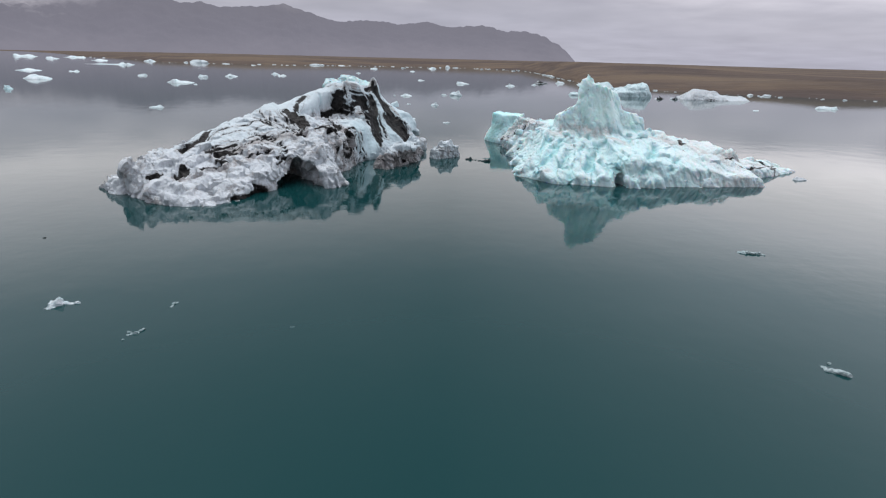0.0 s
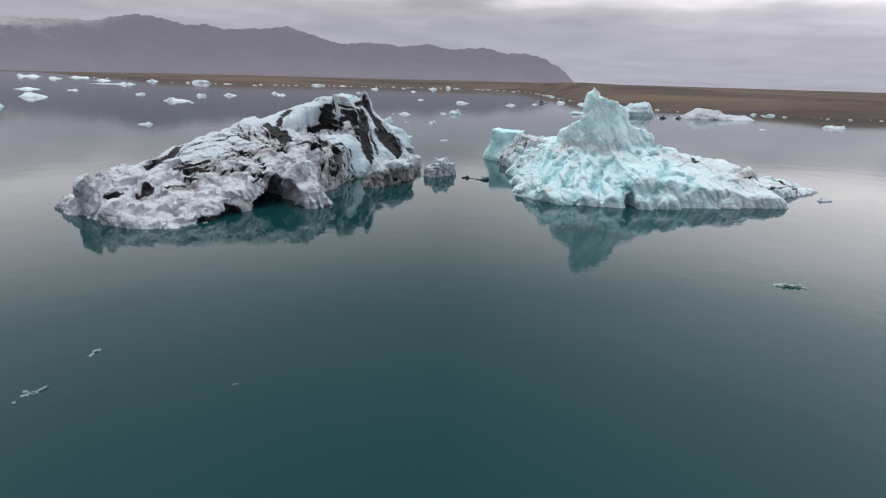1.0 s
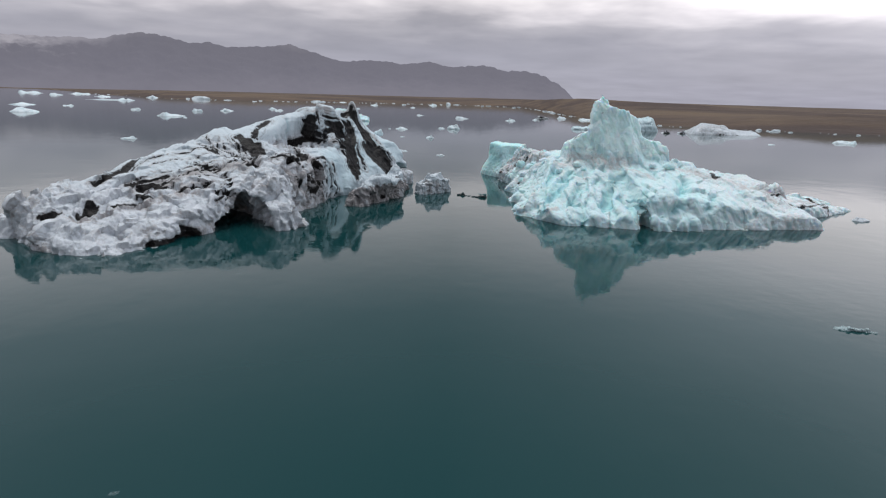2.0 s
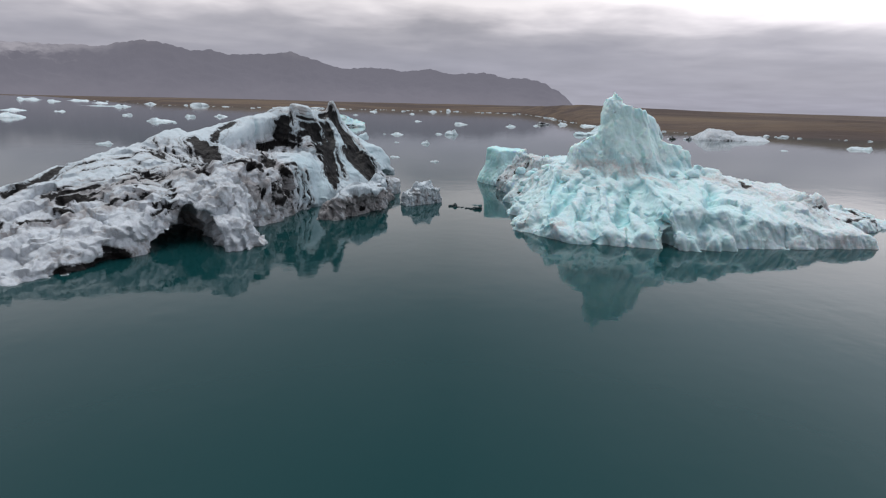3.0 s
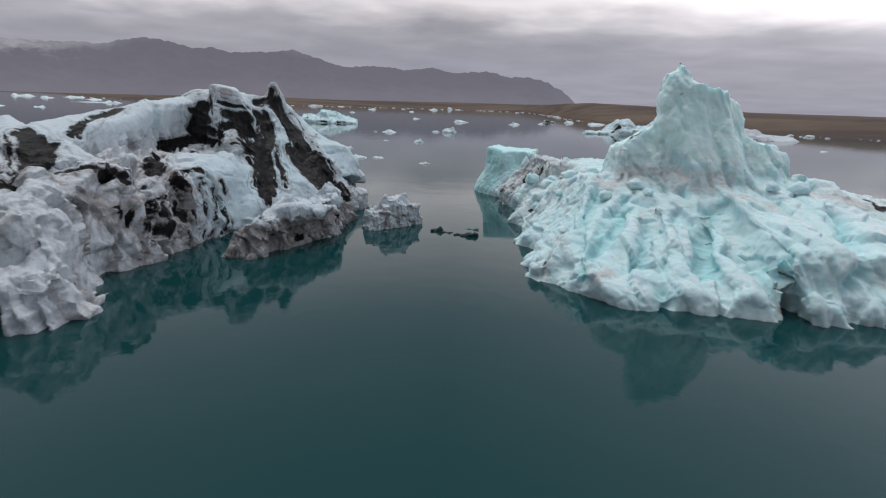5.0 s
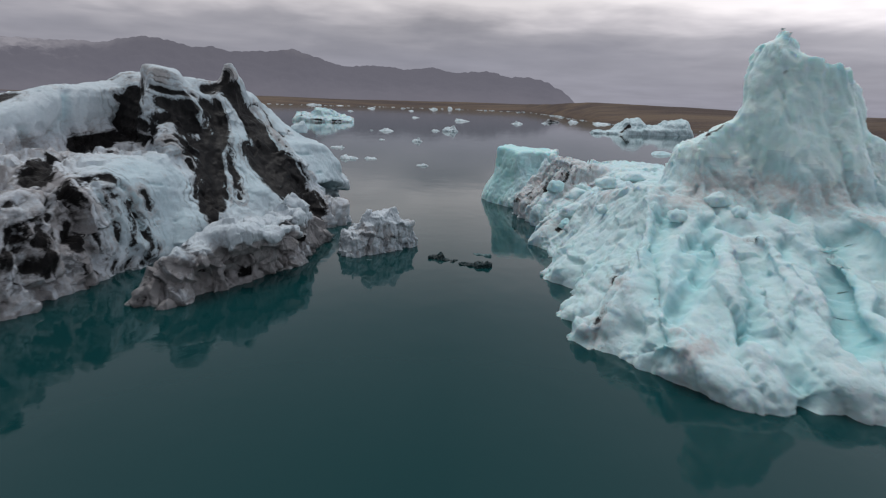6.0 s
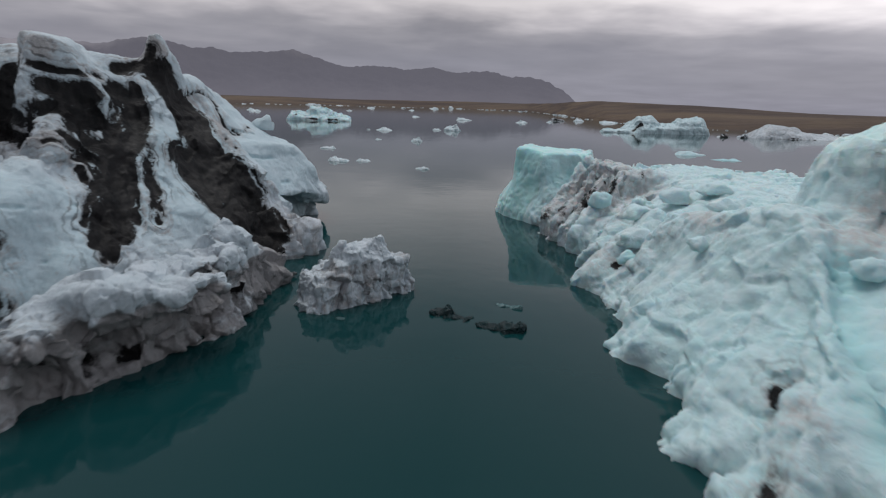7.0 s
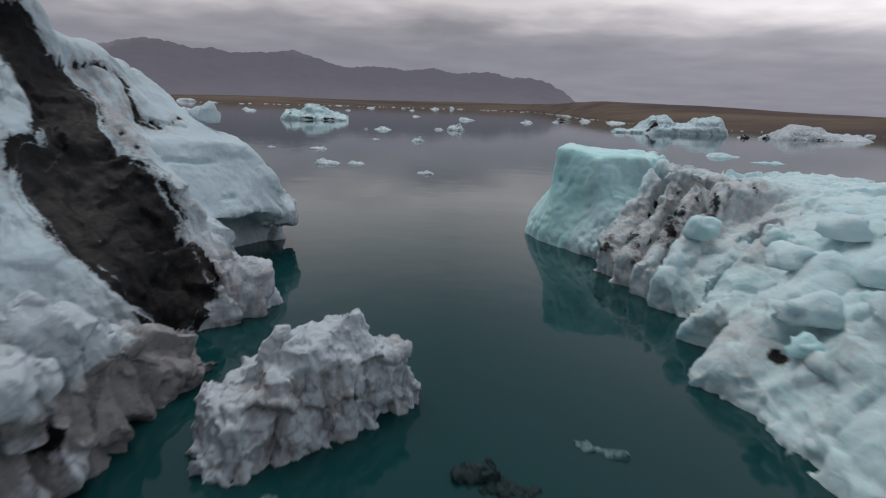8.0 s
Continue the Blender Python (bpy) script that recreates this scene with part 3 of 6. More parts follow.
def face_detail(v, q, seed, lump=0.16, pillow=0.12, flute=0.1, fine=0.03, size=1.0, block=0.25, block_size=1.4, rib=0.0, rib_size=2.0, where=None, slant=0.0, run=1.0, pits=0.0, worn=None, south=None, cleft=None, ledge=None):
    """Melt and fracture forms on the ice: lumps, broken blocks, pillows with creases, ribs and flutes running down the faces, and
    pits. Also gives how deep each point lies in a groove, 0 to 1."""
    n = normals(v, q)
    steep = np.clip(1.15 - n[:, 2], 0, 1)
    k = 1.0 if where is None else where
    w = v.copy()
    w[:, 0] += slant * v[:, 2]
    w[:, 1] += slant * v[:, 2]
    bent = w + 0.25 * block_size * np.stack([fbm(v, block_size, 2, seed + 50 + c) for c in range(3)], 1)
    wx, wy = n[:, 0] ** 2, n[:, 1] ** 2
    if south is not None:                              # here the ribs run north and south whichever way the face looks
        wx = wx * (1 - south)
    # blocks are drawn out down the slope of the face that they lie on
    aim = (wx > wy)[:, None]
    lie = np.where(aim, bent / np.array((run, 1.0, 1.0)), bent / np.array((1.0, run, 1.0)))
    step, joint = facets(lie, block_size, seed + 60, (1, 1, 1.5 * run))
    step2, joint2 = facets(lie, block_size * 0.42, seed + 70, (1, 1, 1.4 * run))
    d = lump * fbm(v, 1.7 * size, 2, seed)
    d += k * block * (step - 0.15 * joint ** 2) + k * block * 0.36 * (step2 - 0.15 * joint2 ** 2)
    d += k * pillow * (billow(v, 0.9 * size, 3, seed + 5) - 0.42)
    fx = billow(w, 0.6 * size, 3, seed + 9, (4, 1, 3.5))
    fy = billow(w, 0.6 * size, 3, seed + 11, (1, 4, 3.5))
    d += np.maximum(k, 0.5) * flute * steep * ((fx * wx + fy * wy) / (wx + wy + 0.05) - 0.42) * 2
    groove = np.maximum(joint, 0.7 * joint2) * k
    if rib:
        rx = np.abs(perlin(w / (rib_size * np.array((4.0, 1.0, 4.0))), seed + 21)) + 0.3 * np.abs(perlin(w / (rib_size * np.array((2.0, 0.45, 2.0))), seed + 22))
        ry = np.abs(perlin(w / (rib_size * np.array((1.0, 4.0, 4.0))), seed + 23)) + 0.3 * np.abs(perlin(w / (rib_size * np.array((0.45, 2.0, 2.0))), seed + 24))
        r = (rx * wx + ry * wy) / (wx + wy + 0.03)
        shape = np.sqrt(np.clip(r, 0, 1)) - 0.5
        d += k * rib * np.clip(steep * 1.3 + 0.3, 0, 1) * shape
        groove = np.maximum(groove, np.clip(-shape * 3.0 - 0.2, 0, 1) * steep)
    if worn is not None:                               # the dark layers melt back between the clean ribs
        d = d - 0.16 * worn
    if ledge is not None:                              # old waterlines left as level steps
        d = d + ledge * laminae(v, (0.06, 0.1, 1.0), 0.7, seed + 91, 0.15)
    if cleft is not None:
        d = d - 0.95 * cleft
    d = d * np.clip((v[:, 2] + 0.45) / 0.45, 0, 1)      # the sunken foot stays plain
    relief = d / (abs(block) + abs(rib) * 0.4 + abs(pillow))
    v = v + n * d[:, None]
    n = normals(v, q)
    d = (0.4 + 0.6 * k) * fine * (fbm(v, 0.35 * size, 2, seed + 13) * 1.2 + 1.6 * (billow(v, 0.28 * size, 2, seed + 15) - 0.4))
    if pits:
        d -= pits * np.clip(perlin(v / 0.42, seed + 81) * 1.6 - 0.35, 0, 1) + 0.5 * pits * np.clip(perlin(v / 0.2, seed + 82) * 1.6 - 0.3, 0, 1)
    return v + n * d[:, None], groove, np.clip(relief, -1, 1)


class Stain:
    """Layers of ash, grime and dense aqua ice that crop out along lines on a berg's faces."""

    def __init__(self, v, ash=0.0, grime=0.0, aqua=0.0, seed=0, wob=0.16, halo=0.75, heavy=0.85):
        self.halo, self.owner, self.cleft, self.layer = halo, np.zeros(len(v), int), np.zeros(len(v)), np.full(len(v), 8.0)
        self.deep, self.weight = np.zeros(len(v)), 1.0 if halo > 0.6 else heavy
        self.v = v + wob * np.stack([fbm(v, 0.8, 3, seed + 3 * k) for k in range(3)], 1)
        self.fields = {"ash": np.zeros(len(v)) + ash, "grime": np.zeros(len(v)) + grime, "aqua": np.zeros(len(v)) + aqua}

    def line(self, key, width, *pts, band=0):
        """Lays a layer of that half width along the line through pts."""
        best = np.full(len(self.v), 9e9)
        for a, b in zip(pts[:-1], pts[1:]):
            a, b = np.array(a, float), np.array(b, float)
            ab = b - a
            t = np.clip((self.v - a) @ ab / max(ab @ ab, 1e-9), 0, 1)
            best = np.minimum(best, ((self.v - a - t[:, None] * ab) ** 2).sum(1))
        far = np.sqrt(best)
        if key == "cleft":
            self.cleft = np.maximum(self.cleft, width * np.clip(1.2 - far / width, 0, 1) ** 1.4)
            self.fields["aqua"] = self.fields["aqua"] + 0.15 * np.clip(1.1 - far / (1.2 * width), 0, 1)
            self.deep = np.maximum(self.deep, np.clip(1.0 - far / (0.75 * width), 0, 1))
            return
        soft = 0.13 + 0.30 * width if key == "ash" else width
        f = np.clip(0.5 + 0.5 * (width - far) / soft, 0, 1)
        if key == "grime":
            f = f * min(1.0, self.halo + 0.25)
        self.fields[key] = np.maximum(self.fields[key], 0.6 * f if key == "aqua" else self.weight * f if key == "ash" else f)
        if band:
            self.owner[far < width] = band
        if key == "ash":                               # the ice beside a layer is stained grey
            if width > 0.07 and sum(math.dist(a, b) for a, b in zip(pts[:-1], pts[1:])) > 1.4:
                self.layer = np.minimum(self.layer, far)
            halo = np.clip(1.15 - far / (1.7 * width + 0.5), 0, 1)
            self.fields["grime"] = np.maximum(self.fields["grime"], self.halo * halo)

    def done(self):
        """All that the material reads."""
        return dict(self.fields, layer=np.clip(self.layer / 8.0, 0, 1), deep=0.35 * self.deep)


def laminae(p, across, wave, seed, bend=0.5):
    """Thin layers stacked along the direction across, gently folded: about -1 to 1."""
    nv = np.array(across, float)
    nv /= np.linalg.norm(nv)
    s = p @ nv + bend * fbm(p, 2.5, 2, seed) + 0.10 * fbm(p, 0.6, 2, seed + 4)
    q = np.stack([s / wave, 0 * s + 0.5, p[:, 2] * 0.15], 1)
    return perlin(q, seed + 1) + 0.6 * perlin(q * np.array((2.3, 1, 1)), seed + 2)


def lump_mesh(name, size, seed, mat, fields):
    """A rounded chunk of ice, size metres across each way, resting on its flat underside."""
    bm = bmesh.new()
    bmesh.ops.create_icosphere(bm, subdivisions=3, radius=0.5)
    p = np.array([tuple(w.co) for w in bm.verts])
    tri = [[w.index for w in f.verts] for f in bm.faces]
    bm.free()
    p = p * (1 + 0.35 * fbm(p, 0.45, 2, seed)[:, None] + 0.12 * (billow(p, 0.2, 2, seed + 3)[:, None] - 0.4))
    p = p * (1 + 0.22 * facets(p, 0.42, seed + 7)[0][:, None])
    p[:, 2] = np.maximum(p[:, 2], -0.3)
    p *= np.array(size)
    me = bpy.data.meshes.new(name)
    me.from_pydata(p.tolist(), [], tri)
    me.polygons.foreach_set("use_smooth", np.full(len(tri), True))
    for key, plain in (("ash", 0.0), ("grime", 0.0), ("aqua", 0.0), ("layer", 1.0)):
        me.attributes.new(key, "FLOAT", "POINT").data.foreach_set("value", np.full(len(p), fields.get(key, plain), np.float32))
    me.materials.append(mat)
    return me


def chunk(parent, at, size, seed, mat, label="", **fields):
    ob = part("ice_chunk", lump_mesh("ice_chunk", size, seed, mat, fields), parent, label)
    ob.location = at
    return ob


def build_banded_berg():
    masses = [
        gable(-18.5, 42.5, 62, 8.5, 7.6, 5.0, 4.1, 0.25, 0.30, 0.6),                       # long low back
        gable(-10.9, 43.4, -62, 4.2, 2.8, 1.7, 3.9, -0.22, 0.8, 0.9, 0.35, 0.3),           # buttress
        gable(-10.5, 51.0, 78, 5.0, 2.9, 3.5, 3.9, 0.02, 0.30, 0.1, 0.3, 0.2, 0.9),        # round white shield
        gable(-14.2, 53.5, 73, 9.4, 2.2, 6.5, 6.0, 0.16, 0.35, 0.8, 0.25, 0.15),           # upper wall
        gable(-11.0, 58.4, 20, 3.2, 2.4, 3.5, 7.1, 0.05, 0.9, 0.7, 0.25, 0.2),             # saddle
        gable(-8.9, 58.8, 55, 4.6, 5.6, 4.5, 6.8, -0.05, 1.1, 0.7, 0.35, 0.2),             # summit
        crag([(-11.4, 57.4), (-9.8, 55.5), (-7.9, 56.6), (-8.2, 58.4), (-10.6, 58.8)], [(-10.6, 57.2), (-9.8, 56.4), (-8.9, 56.8), (-9.1, 57.5), (-10.2, 57.6)], 5.4, 7.15, (-0.22, 0.0), 0.1),   # broad horn
        crag([(-9.3, 60.0), (-8.3, 58.5), (-7.1, 59.3), (-7.2, 60.8), (-8.7, 61.2)], [(-8.1, 59.9), (-7.95, 59.75), (-7.75, 59.8), (-7.7, 60.0), (-7.9, 60.1)], 5.6, 7.6, (0.5, 0.0), 0.04),          # sharp horn
        crag([(-11.2, 60.0), (-9.2, 60.0), (-9.2, 62.2), (-11.2, 62.2)], [(-10.6, 60.8), (-9.9, 60.8), (-9.9, 61.4), (-10.6, 61.4)], 5.0, 6.9, (0.0, 0.0), 0.2),    # pale bump between the horns
        spur((-8.6, 60.6, 6.7), (-7.9, 63.8, 6.25), 1.1, 0.7, 0.1, 0.2, 0.1),
        # clean shoulder that steps down to an overhanging tongue
        crag([(-9.5, 60.5), (-6.9, 60.4), (-5.0, 62.4), (-4.5, 65.0), (-6.4, 68.0), (-10.0, 67.0)], [(-9.4, 61.4), (-8.4, 61.2), (-7.7, 62.8), (-7.8, 64.2), (-8.8, 65.4), (-9.6, 64.8)], 2.8, 6.0, (0.0, 0.0), 0.25, (2.0, 0.0, 0.0)),
        crag([(-7.0, 59.6), (-4.9, 60.3), (-3.3, 62.9), (-2.85, 64.6), (-4.0, 67.2), (-7.5, 68.5)], [(-7.0, 60.9), (-6.0, 61.5), (-4.7, 63.3), (-4.4, 64.3), (-5.6, 66.0), (-7.5, 66.8)], 1.4, 3.8, (-0.12, 0.0), 0.2, (1.3, -0.2, -0.16)),
        gable(-6.7, 63.5, 60, 3.7, 1.1, 3.0, 2.4, -0.1, 0.3, 0.3, 0.2, 0.1),
        gable(-5.3, 58.6, 72, 3.4, 1.7, 2.0, 2.0, 0.05, 0.6, 0.2),                         # foot of the ash layers
        gable(-8.9, 39.9, 10, 1.2, 1.1, 1.3, 1.7, 0.0, 0.4, 0.2, 0.15, 0.15, 0.25),        # toe beside the cave
    ]
    hollows = [
        ball(-11.3, 40.5, -0.1, 1.15, 4.8, 2.05, 38), ball(-11.9, 40.1, -0.1, 1.5, 4.2, 1.0, 30),                                      # melt cave
        ball(-3.9, 62.4, 0.75, 2.5, 1.0, 0.75, 62),                                         # undercut below the tongue
        slot(-14.0, 48.0, 150, 0.25, 3.2, 1.8),
    ]
    v, q = carve(masses, hollows, (-26, 28.5, -0.9), (-0.5, 71, 8.8), 0.14, seed=3, blend=0.32)
    high = np.clip((v[:, 2] - 3.6 - 0.10 * (v[:, 1] - 48)) / 0.8, 0, 1) * np.clip((v[:, 1] - 45) / 2, 0, 1)
    shield = np.clip(near(v, -7.9, 52.3, 2.0, 2.4, 2.2, 2.0) * 1.4, 0, 1)
    tongue = np.clip(1.5 * near(v, -5.6, 63.4, 3.5, 2.8, 4.2, 3.1), 0, 1)
    clean = near(v, -6.2, 56.6, 3.2, 3.0, 3.0, 3.4)
    crest = near(v, -18.5, 41.5, 4.0, 7.0, 6.0, 1.6) * np.clip((v[:, 2] - 2.4) / 0.6, 0, 1)
    smooth = np.maximum.reduce([0.9 * high, 0.92 * shield, 0.95 * tongue, 0.75 * crest, 0.9 * clean])
    # extra aqua on shield and clean face also darkens them for their shade
    st = Stain(v, 0.0, 0.40 - 0.15 * np.clip((43.0 - v[:, 1]) / 3, 0, 1) - 0.26 * smooth - 0.15 * tongue + (0.22 * near(v, -8.6, 48.2, 1.5, 2.0, 3.0, 2.2) - 0.25 * near(v, -4.4, 58.8, 1.6, 2.0, 3.0, 2.0)) * (1 - smooth), 0.08 + 0.35 * smooth + 0.2 * tongue + 0.3 * np.maximum(shield, clean), 300, wob=0.11, halo=0.55, heavy=0.95)
    st.line("ash", 0.34, (-11.2, 57.4, 6.1), (-9.3, 56.2, 5.7), (-8.4, 56.5, 5.2), (-8.2, 57.6, 5.2), band=1)
    st.line("ash", 0.30, (-11.5, 57.2, 5.7), (-9.5, 55.9, 5.1), (-8.8, 56.0, 4.8), band=1)
    st.line("ash", 0.27, (-11.5, 57.0, 4.8), (-9.6, 55.9, 4.6), (-8.5, 55.9, 4.3), (-7.5, 56.0, 3.8), band=1)
    st.line("ash", 0.16, (-11.2, 56.5, 4.2), (-8.9, 55.2, 4.1), (-8.0, 55.3, 3.7), (-7.4, 55.7, 3.3), band=1)
    st.line("ash", 0.37, (-11.2, 57.3, 6.0), (-9.3, 56.2, 5.6), (-8.1, 56.7, 5.5), band=1)
    st.line("ash", 0.37, (-11.4, 57.1, 5.3), (-9.1, 55.9, 5.0), (-8.2, 56.5, 4.7), band=1)
    st.line("ash", 0.34, (-11.7, 57.0, 4.8), (-9.6, 55.8, 4.7), (-8.5, 55.9, 4.3), band=1)
    st.line("ash", 0.37, (-9.8, 48.8, 3.2), (-10.3, 50.3, 3.7), band=5)
    st.line("ash", 0.39, (-12.5, 54.8, 3.8), (-12.0, 55.8, 3.9), band=5)
    st.line("ash", 0.18, (-12.0, 55.8, 3.9), (-10.9, 56.5, 4.5), (-9.1, 55.4, 4.4), (-8.1, 55.4, 4.0), (-7.5, 55.6, 3.4), (-7.1, 55.4, 2.7), (-6.8, 54.7, 1.9), (-6.3, 53.6, 1.2), band=5)
    st.line("ash", 0.08, (-10.1, 53.2, 3.8), (-10.2, 55.9, 4.0), (-8.5, 54.9, 4.1), (-7.8, 55.4, 3.6), (-7.2, 55.1, 2.8), (-6.8, 54.3, 2.0), (-6.4, 53.3, 1.1))
    st.line("ash", 0.41, (-8.3, 58.0, 5.5), (-7.9, 58.1, 5.1), (-7.4, 57.4, 4.4), (-7.3, 56.4, 3.8), (-7.2, 55.7, 3.0), (-6.8, 55.1, 2.2), (-6.5, 54.4, 1.6), band=2)
    st.line("ash", 0.20, (-8.2, 57.4, 5.6), (-8.0, 57.4, 4.9), (-7.7, 56.5, 4.2), (-7.5, 55.7, 3.5), (-7.2, 55.4, 2.8), (-6.8, 54.5, 2.0), band=2)
    st.line("ash", 0.17, (-7.9, 58.4, 5.8), (-7.5, 58.1, 4.9), (-7.0, 57.3, 4.0), (-6.7, 56.6, 3.2), (-6.3, 56.2, 2.6), (-5.9, 55.5, 1.8), band=2)
    st.line("ash", 0.17, (-7.4, 54.9, 2.9), (-7.1, 54.4, 2.2), (-6.6, 53.5, 1.5), band=2)
    st.line("ash", 0.09, (-7.8, 55.0, 3.4), (-7.4, 54.7, 2.8), (-7.0, 53.8, 2.0))
    st.line("ash", 0.24, (-8.4, 58.4, 6.3), (-8.1, 59.0, 6.4), (-7.5, 59.5, 6.3), (-7.2, 59.9, 5.9), band=3)
    st.line("ash", 0.54, (-7.5, 59.4, 6.1), (-7.2, 59.5, 5.3), (-6.5, 59.2, 4.5), (-6.0, 58.5, 3.8), band=3)
    st.line("ash", 0.60, (-6.6, 59.4, 4.6), (-5.8, 58.6, 3.6), (-5.1, 58.4, 2.7), (-4.4, 57.8, 2.0), band=3)
    st.line("ash", 0.56, (-6.1, 58.0, 3.4), (-5.6, 58.1, 2.9), (-4.7, 57.7, 2.2), (-4.0, 57.6, 1.3), (-3.4, 57.5, 0.5), band=3)
    st.line("ash", 0.60, (-7.5, 59.4, 6.1), (-7.1, 59.8, 5.3), (-6.4, 59.5, 4.5), (-5.8, 58.8, 3.8), band=3)
    st.line("ash", 0.60, (-6.2, 58.0, 3.5), (-5.7, 58.7, 3.4), (-5.0, 58.9, 3.0), (-4.3, 58.6, 2.3), band=3)
    st.line("ash", 0.54, (-5.8, 59.0, 3.9), (-5.2, 58.7, 3.0), (-4.3, 58.4, 2.1), (-3.8, 58.4, 1.2), (-3.3, 57.8, 0.8), band=3)
    st.line("ash", 0.39, (-5.6, 58.1, 3.0), (-4.8, 57.8, 2.2), (-4.2, 57.4, 1.5), (-3.5, 57.6, 0.7), band=3)
    st.line("ash", 0.16, (-4.9, 59.1, 3.1), (-4.1, 58.8, 2.2), (-3.5, 58.7, 1.4), (-3.0, 58.2, 0.8), band=3)
    st.line("ash", 0.04, (-6.5, 62.3, 4.1), (-6.1, 62.7, 4.0), (-6.2, 63.9, 4.2))
    st.line("ash", 0.17, (-8.9, 50.0, 3.1), (-8.5, 50.7, 3.1), (-8.4, 51.1, 2.7), (-8.0, 51.0, 2.2), (-8.0, 51.4, 1.4), (-7.6, 51.3, 0.7), (-7.6, 50.7, 0.2))
    st.line("ash", 0.10, (-9.0, 48.9, 2.9), (-8.8, 49.8, 3.0), (-8.3, 50.2, 3.0))
    st.line("ash", 0.17, (-8.4, 51.1, 2.8), (-8.1, 51.8, 2.5), (-8.0, 51.9, 1.9))
    st.line("ash", 0.10, (-8.4, 49.7, 2.8), (-8.3, 50.2, 2.2), (-8.1, 50.3, 1.6), (-8.0, 50.2, 0.8), (-7.9, 49.6, 0.2))
    st.line("ash", 0.10, (-8.9, 49.1, 2.7), (-8.5, 49.3, 2.2), (-8.3, 49.4, 1.4), (-8.2, 49.5, 0.6))
    st.line("ash", 0.14, (-9.2, 48.5, 2.9), (-8.8, 48.3, 2.4), (-8.6, 48.1, 1.5), (-8.6, 48.1, 0.6))
    st.line("ash", 0.17, (-9.3, 47.3, 2.9), (-9.0, 47.4, 2.4), (-8.8, 46.8, 1.7), (-8.7, 47.1, 0.8))
    st.line("ash", 0.15, (-9.2, 46.7, 2.2), (-8.6, 46.2, 1.7), (-8.6, 45.9, 0.8))
    st.line("ash", 0.12, (-8.7, 47.2, 1.8), (-8.6, 47.4, 0.9), (-8.6, 47.5, 0.1))
    st.line("ash", 0.10, (-8.5, 48.6, 1.4), (-8.5, 49.0, 0.9), (-8.3, 49.0, 0.4))
    st.line("ash", 0.08, (-9.7, 56.1, 6.4), (-8.5, 56.8, 6.1), (-8.5, 57.6, 6.0))
    st.line("ash", 0.12, (-8.2, 58.5, 6.2), (-7.9, 59.3, 6.6), (-7.8, 59.6, 7.1))
    st.line("ash", 0.10, (-12.4, 57.9, 6.6), (-11.4, 57.8, 6.7))
    st.line("ash", 0.11, (-11.9, 56.9, 4.9), (-11.7, 57.0, 5.4), (-11.6, 57.1, 5.9))
    st.line("ash", 0.18, (-12.5, 54.8, 3.9), (-11.6, 56.5, 4.2), (-10.0, 56.1, 4.6), (-8.7, 55.8, 4.3), band=5)
    st.line("ash", 0.12, (-10.5, 56.8, 6.6), (-9.9, 56.0, 5.6), (-9.1, 55.7, 4.6), band=1)
    st.line("ash", 0.44, (-13.7, 47.1, 5.0), (-12.9, 46.2, 4.4), (-11.4, 44.1, 3.9), band=4)
    st.line("ash", 0.42, (-12.4, 46.4, 4.5), (-11.4, 44.3, 4.1), band=4)
    st.line("ash", 0.33, (-13.5, 47.3, 5.0), (-12.4, 45.9, 4.3), band=4)
    st.line("ash", 0.07, (-14.2, 46.6, 5.0), (-13.2, 45.4, 4.3), (-11.5, 43.8, 3.8))
    st.line("ash", 0.08, (-14.1, 46.8, 5.0), (-12.5, 44.8, 4.3), (-11.4, 43.9, 3.8))
    st.line("ash", 0.07, (-15.8, 44.8, 4.5), (-14.9, 44.5, 4.2), (-13.7, 43.9, 3.9), (-12.8, 43.9, 3.8))
    st.line("ash", 0.06, (-16.1, 45.4, 4.7), (-14.6, 44.6, 4.2), (-13.6, 44.4, 3.9), (-12.3, 43.9, 3.8))
    st.line("ash", 0.05, (-16.0, 46.3, 4.9), (-14.4, 44.9, 4.4), (-12.7, 44.1, 3.9))
    st.line("ash", 0.05, (-15.2, 46.4, 5.1), (-14.1, 45.3, 4.4), (-12.2, 43.9, 3.9))
    st.line("ash", 0.04, (-14.7, 46.6, 5.2), (-14.0, 45.9, 4.5), (-11.8, 43.8, 3.9))
    st.line("ash", 0.24, (-13.8, 49.7, 4.7), (-14.0, 51.7, 5.4), (-13.9, 53.7, 5.8))
    st.line("ash", 0.16, (-14.0, 50.1, 5.0), (-13.6, 49.9, 4.6))
    st.line("ash", 0.22, (-9.5, 45.7, 3.7), (-9.0, 46.0, 3.3))
    st.line("ash", 0.11, (-11.0, 44.8, 3.8), (-10.3, 45.5, 3.9), (-9.5, 45.4, 3.6))
    st.line("ash", 0.13, (-10.1, 45.9, 3.9), (-9.1, 45.8, 3.4), (-9.2, 47.8, 2.8))
    st.line("ash", 0.07, (-9.4, 45.2, 2.4), (-9.2, 45.4, 1.3))
    st.line("ash", 0.13, (-9.0, 45.4, 1.1), (-8.7, 45.5, 0.3))
    st.line("ash", 0.11, (-9.2, 47.6, 2.7), (-8.7, 45.9, 1.6), (-8.6, 45.8, 0.6))
    st.line("ash", 0.06, (-8.6, 47.4, 2.1), (-8.4, 48.4, 0.5))
    st.line("ash", 0.09, (-8.9, 45.7, 2.5), (-9.0, 45.5, 1.5))
    st.line("ash", 0.06, (-8.7, 45.7, 2.5), (-8.9, 47.5, 2.3), (-8.7, 47.2, 1.5))
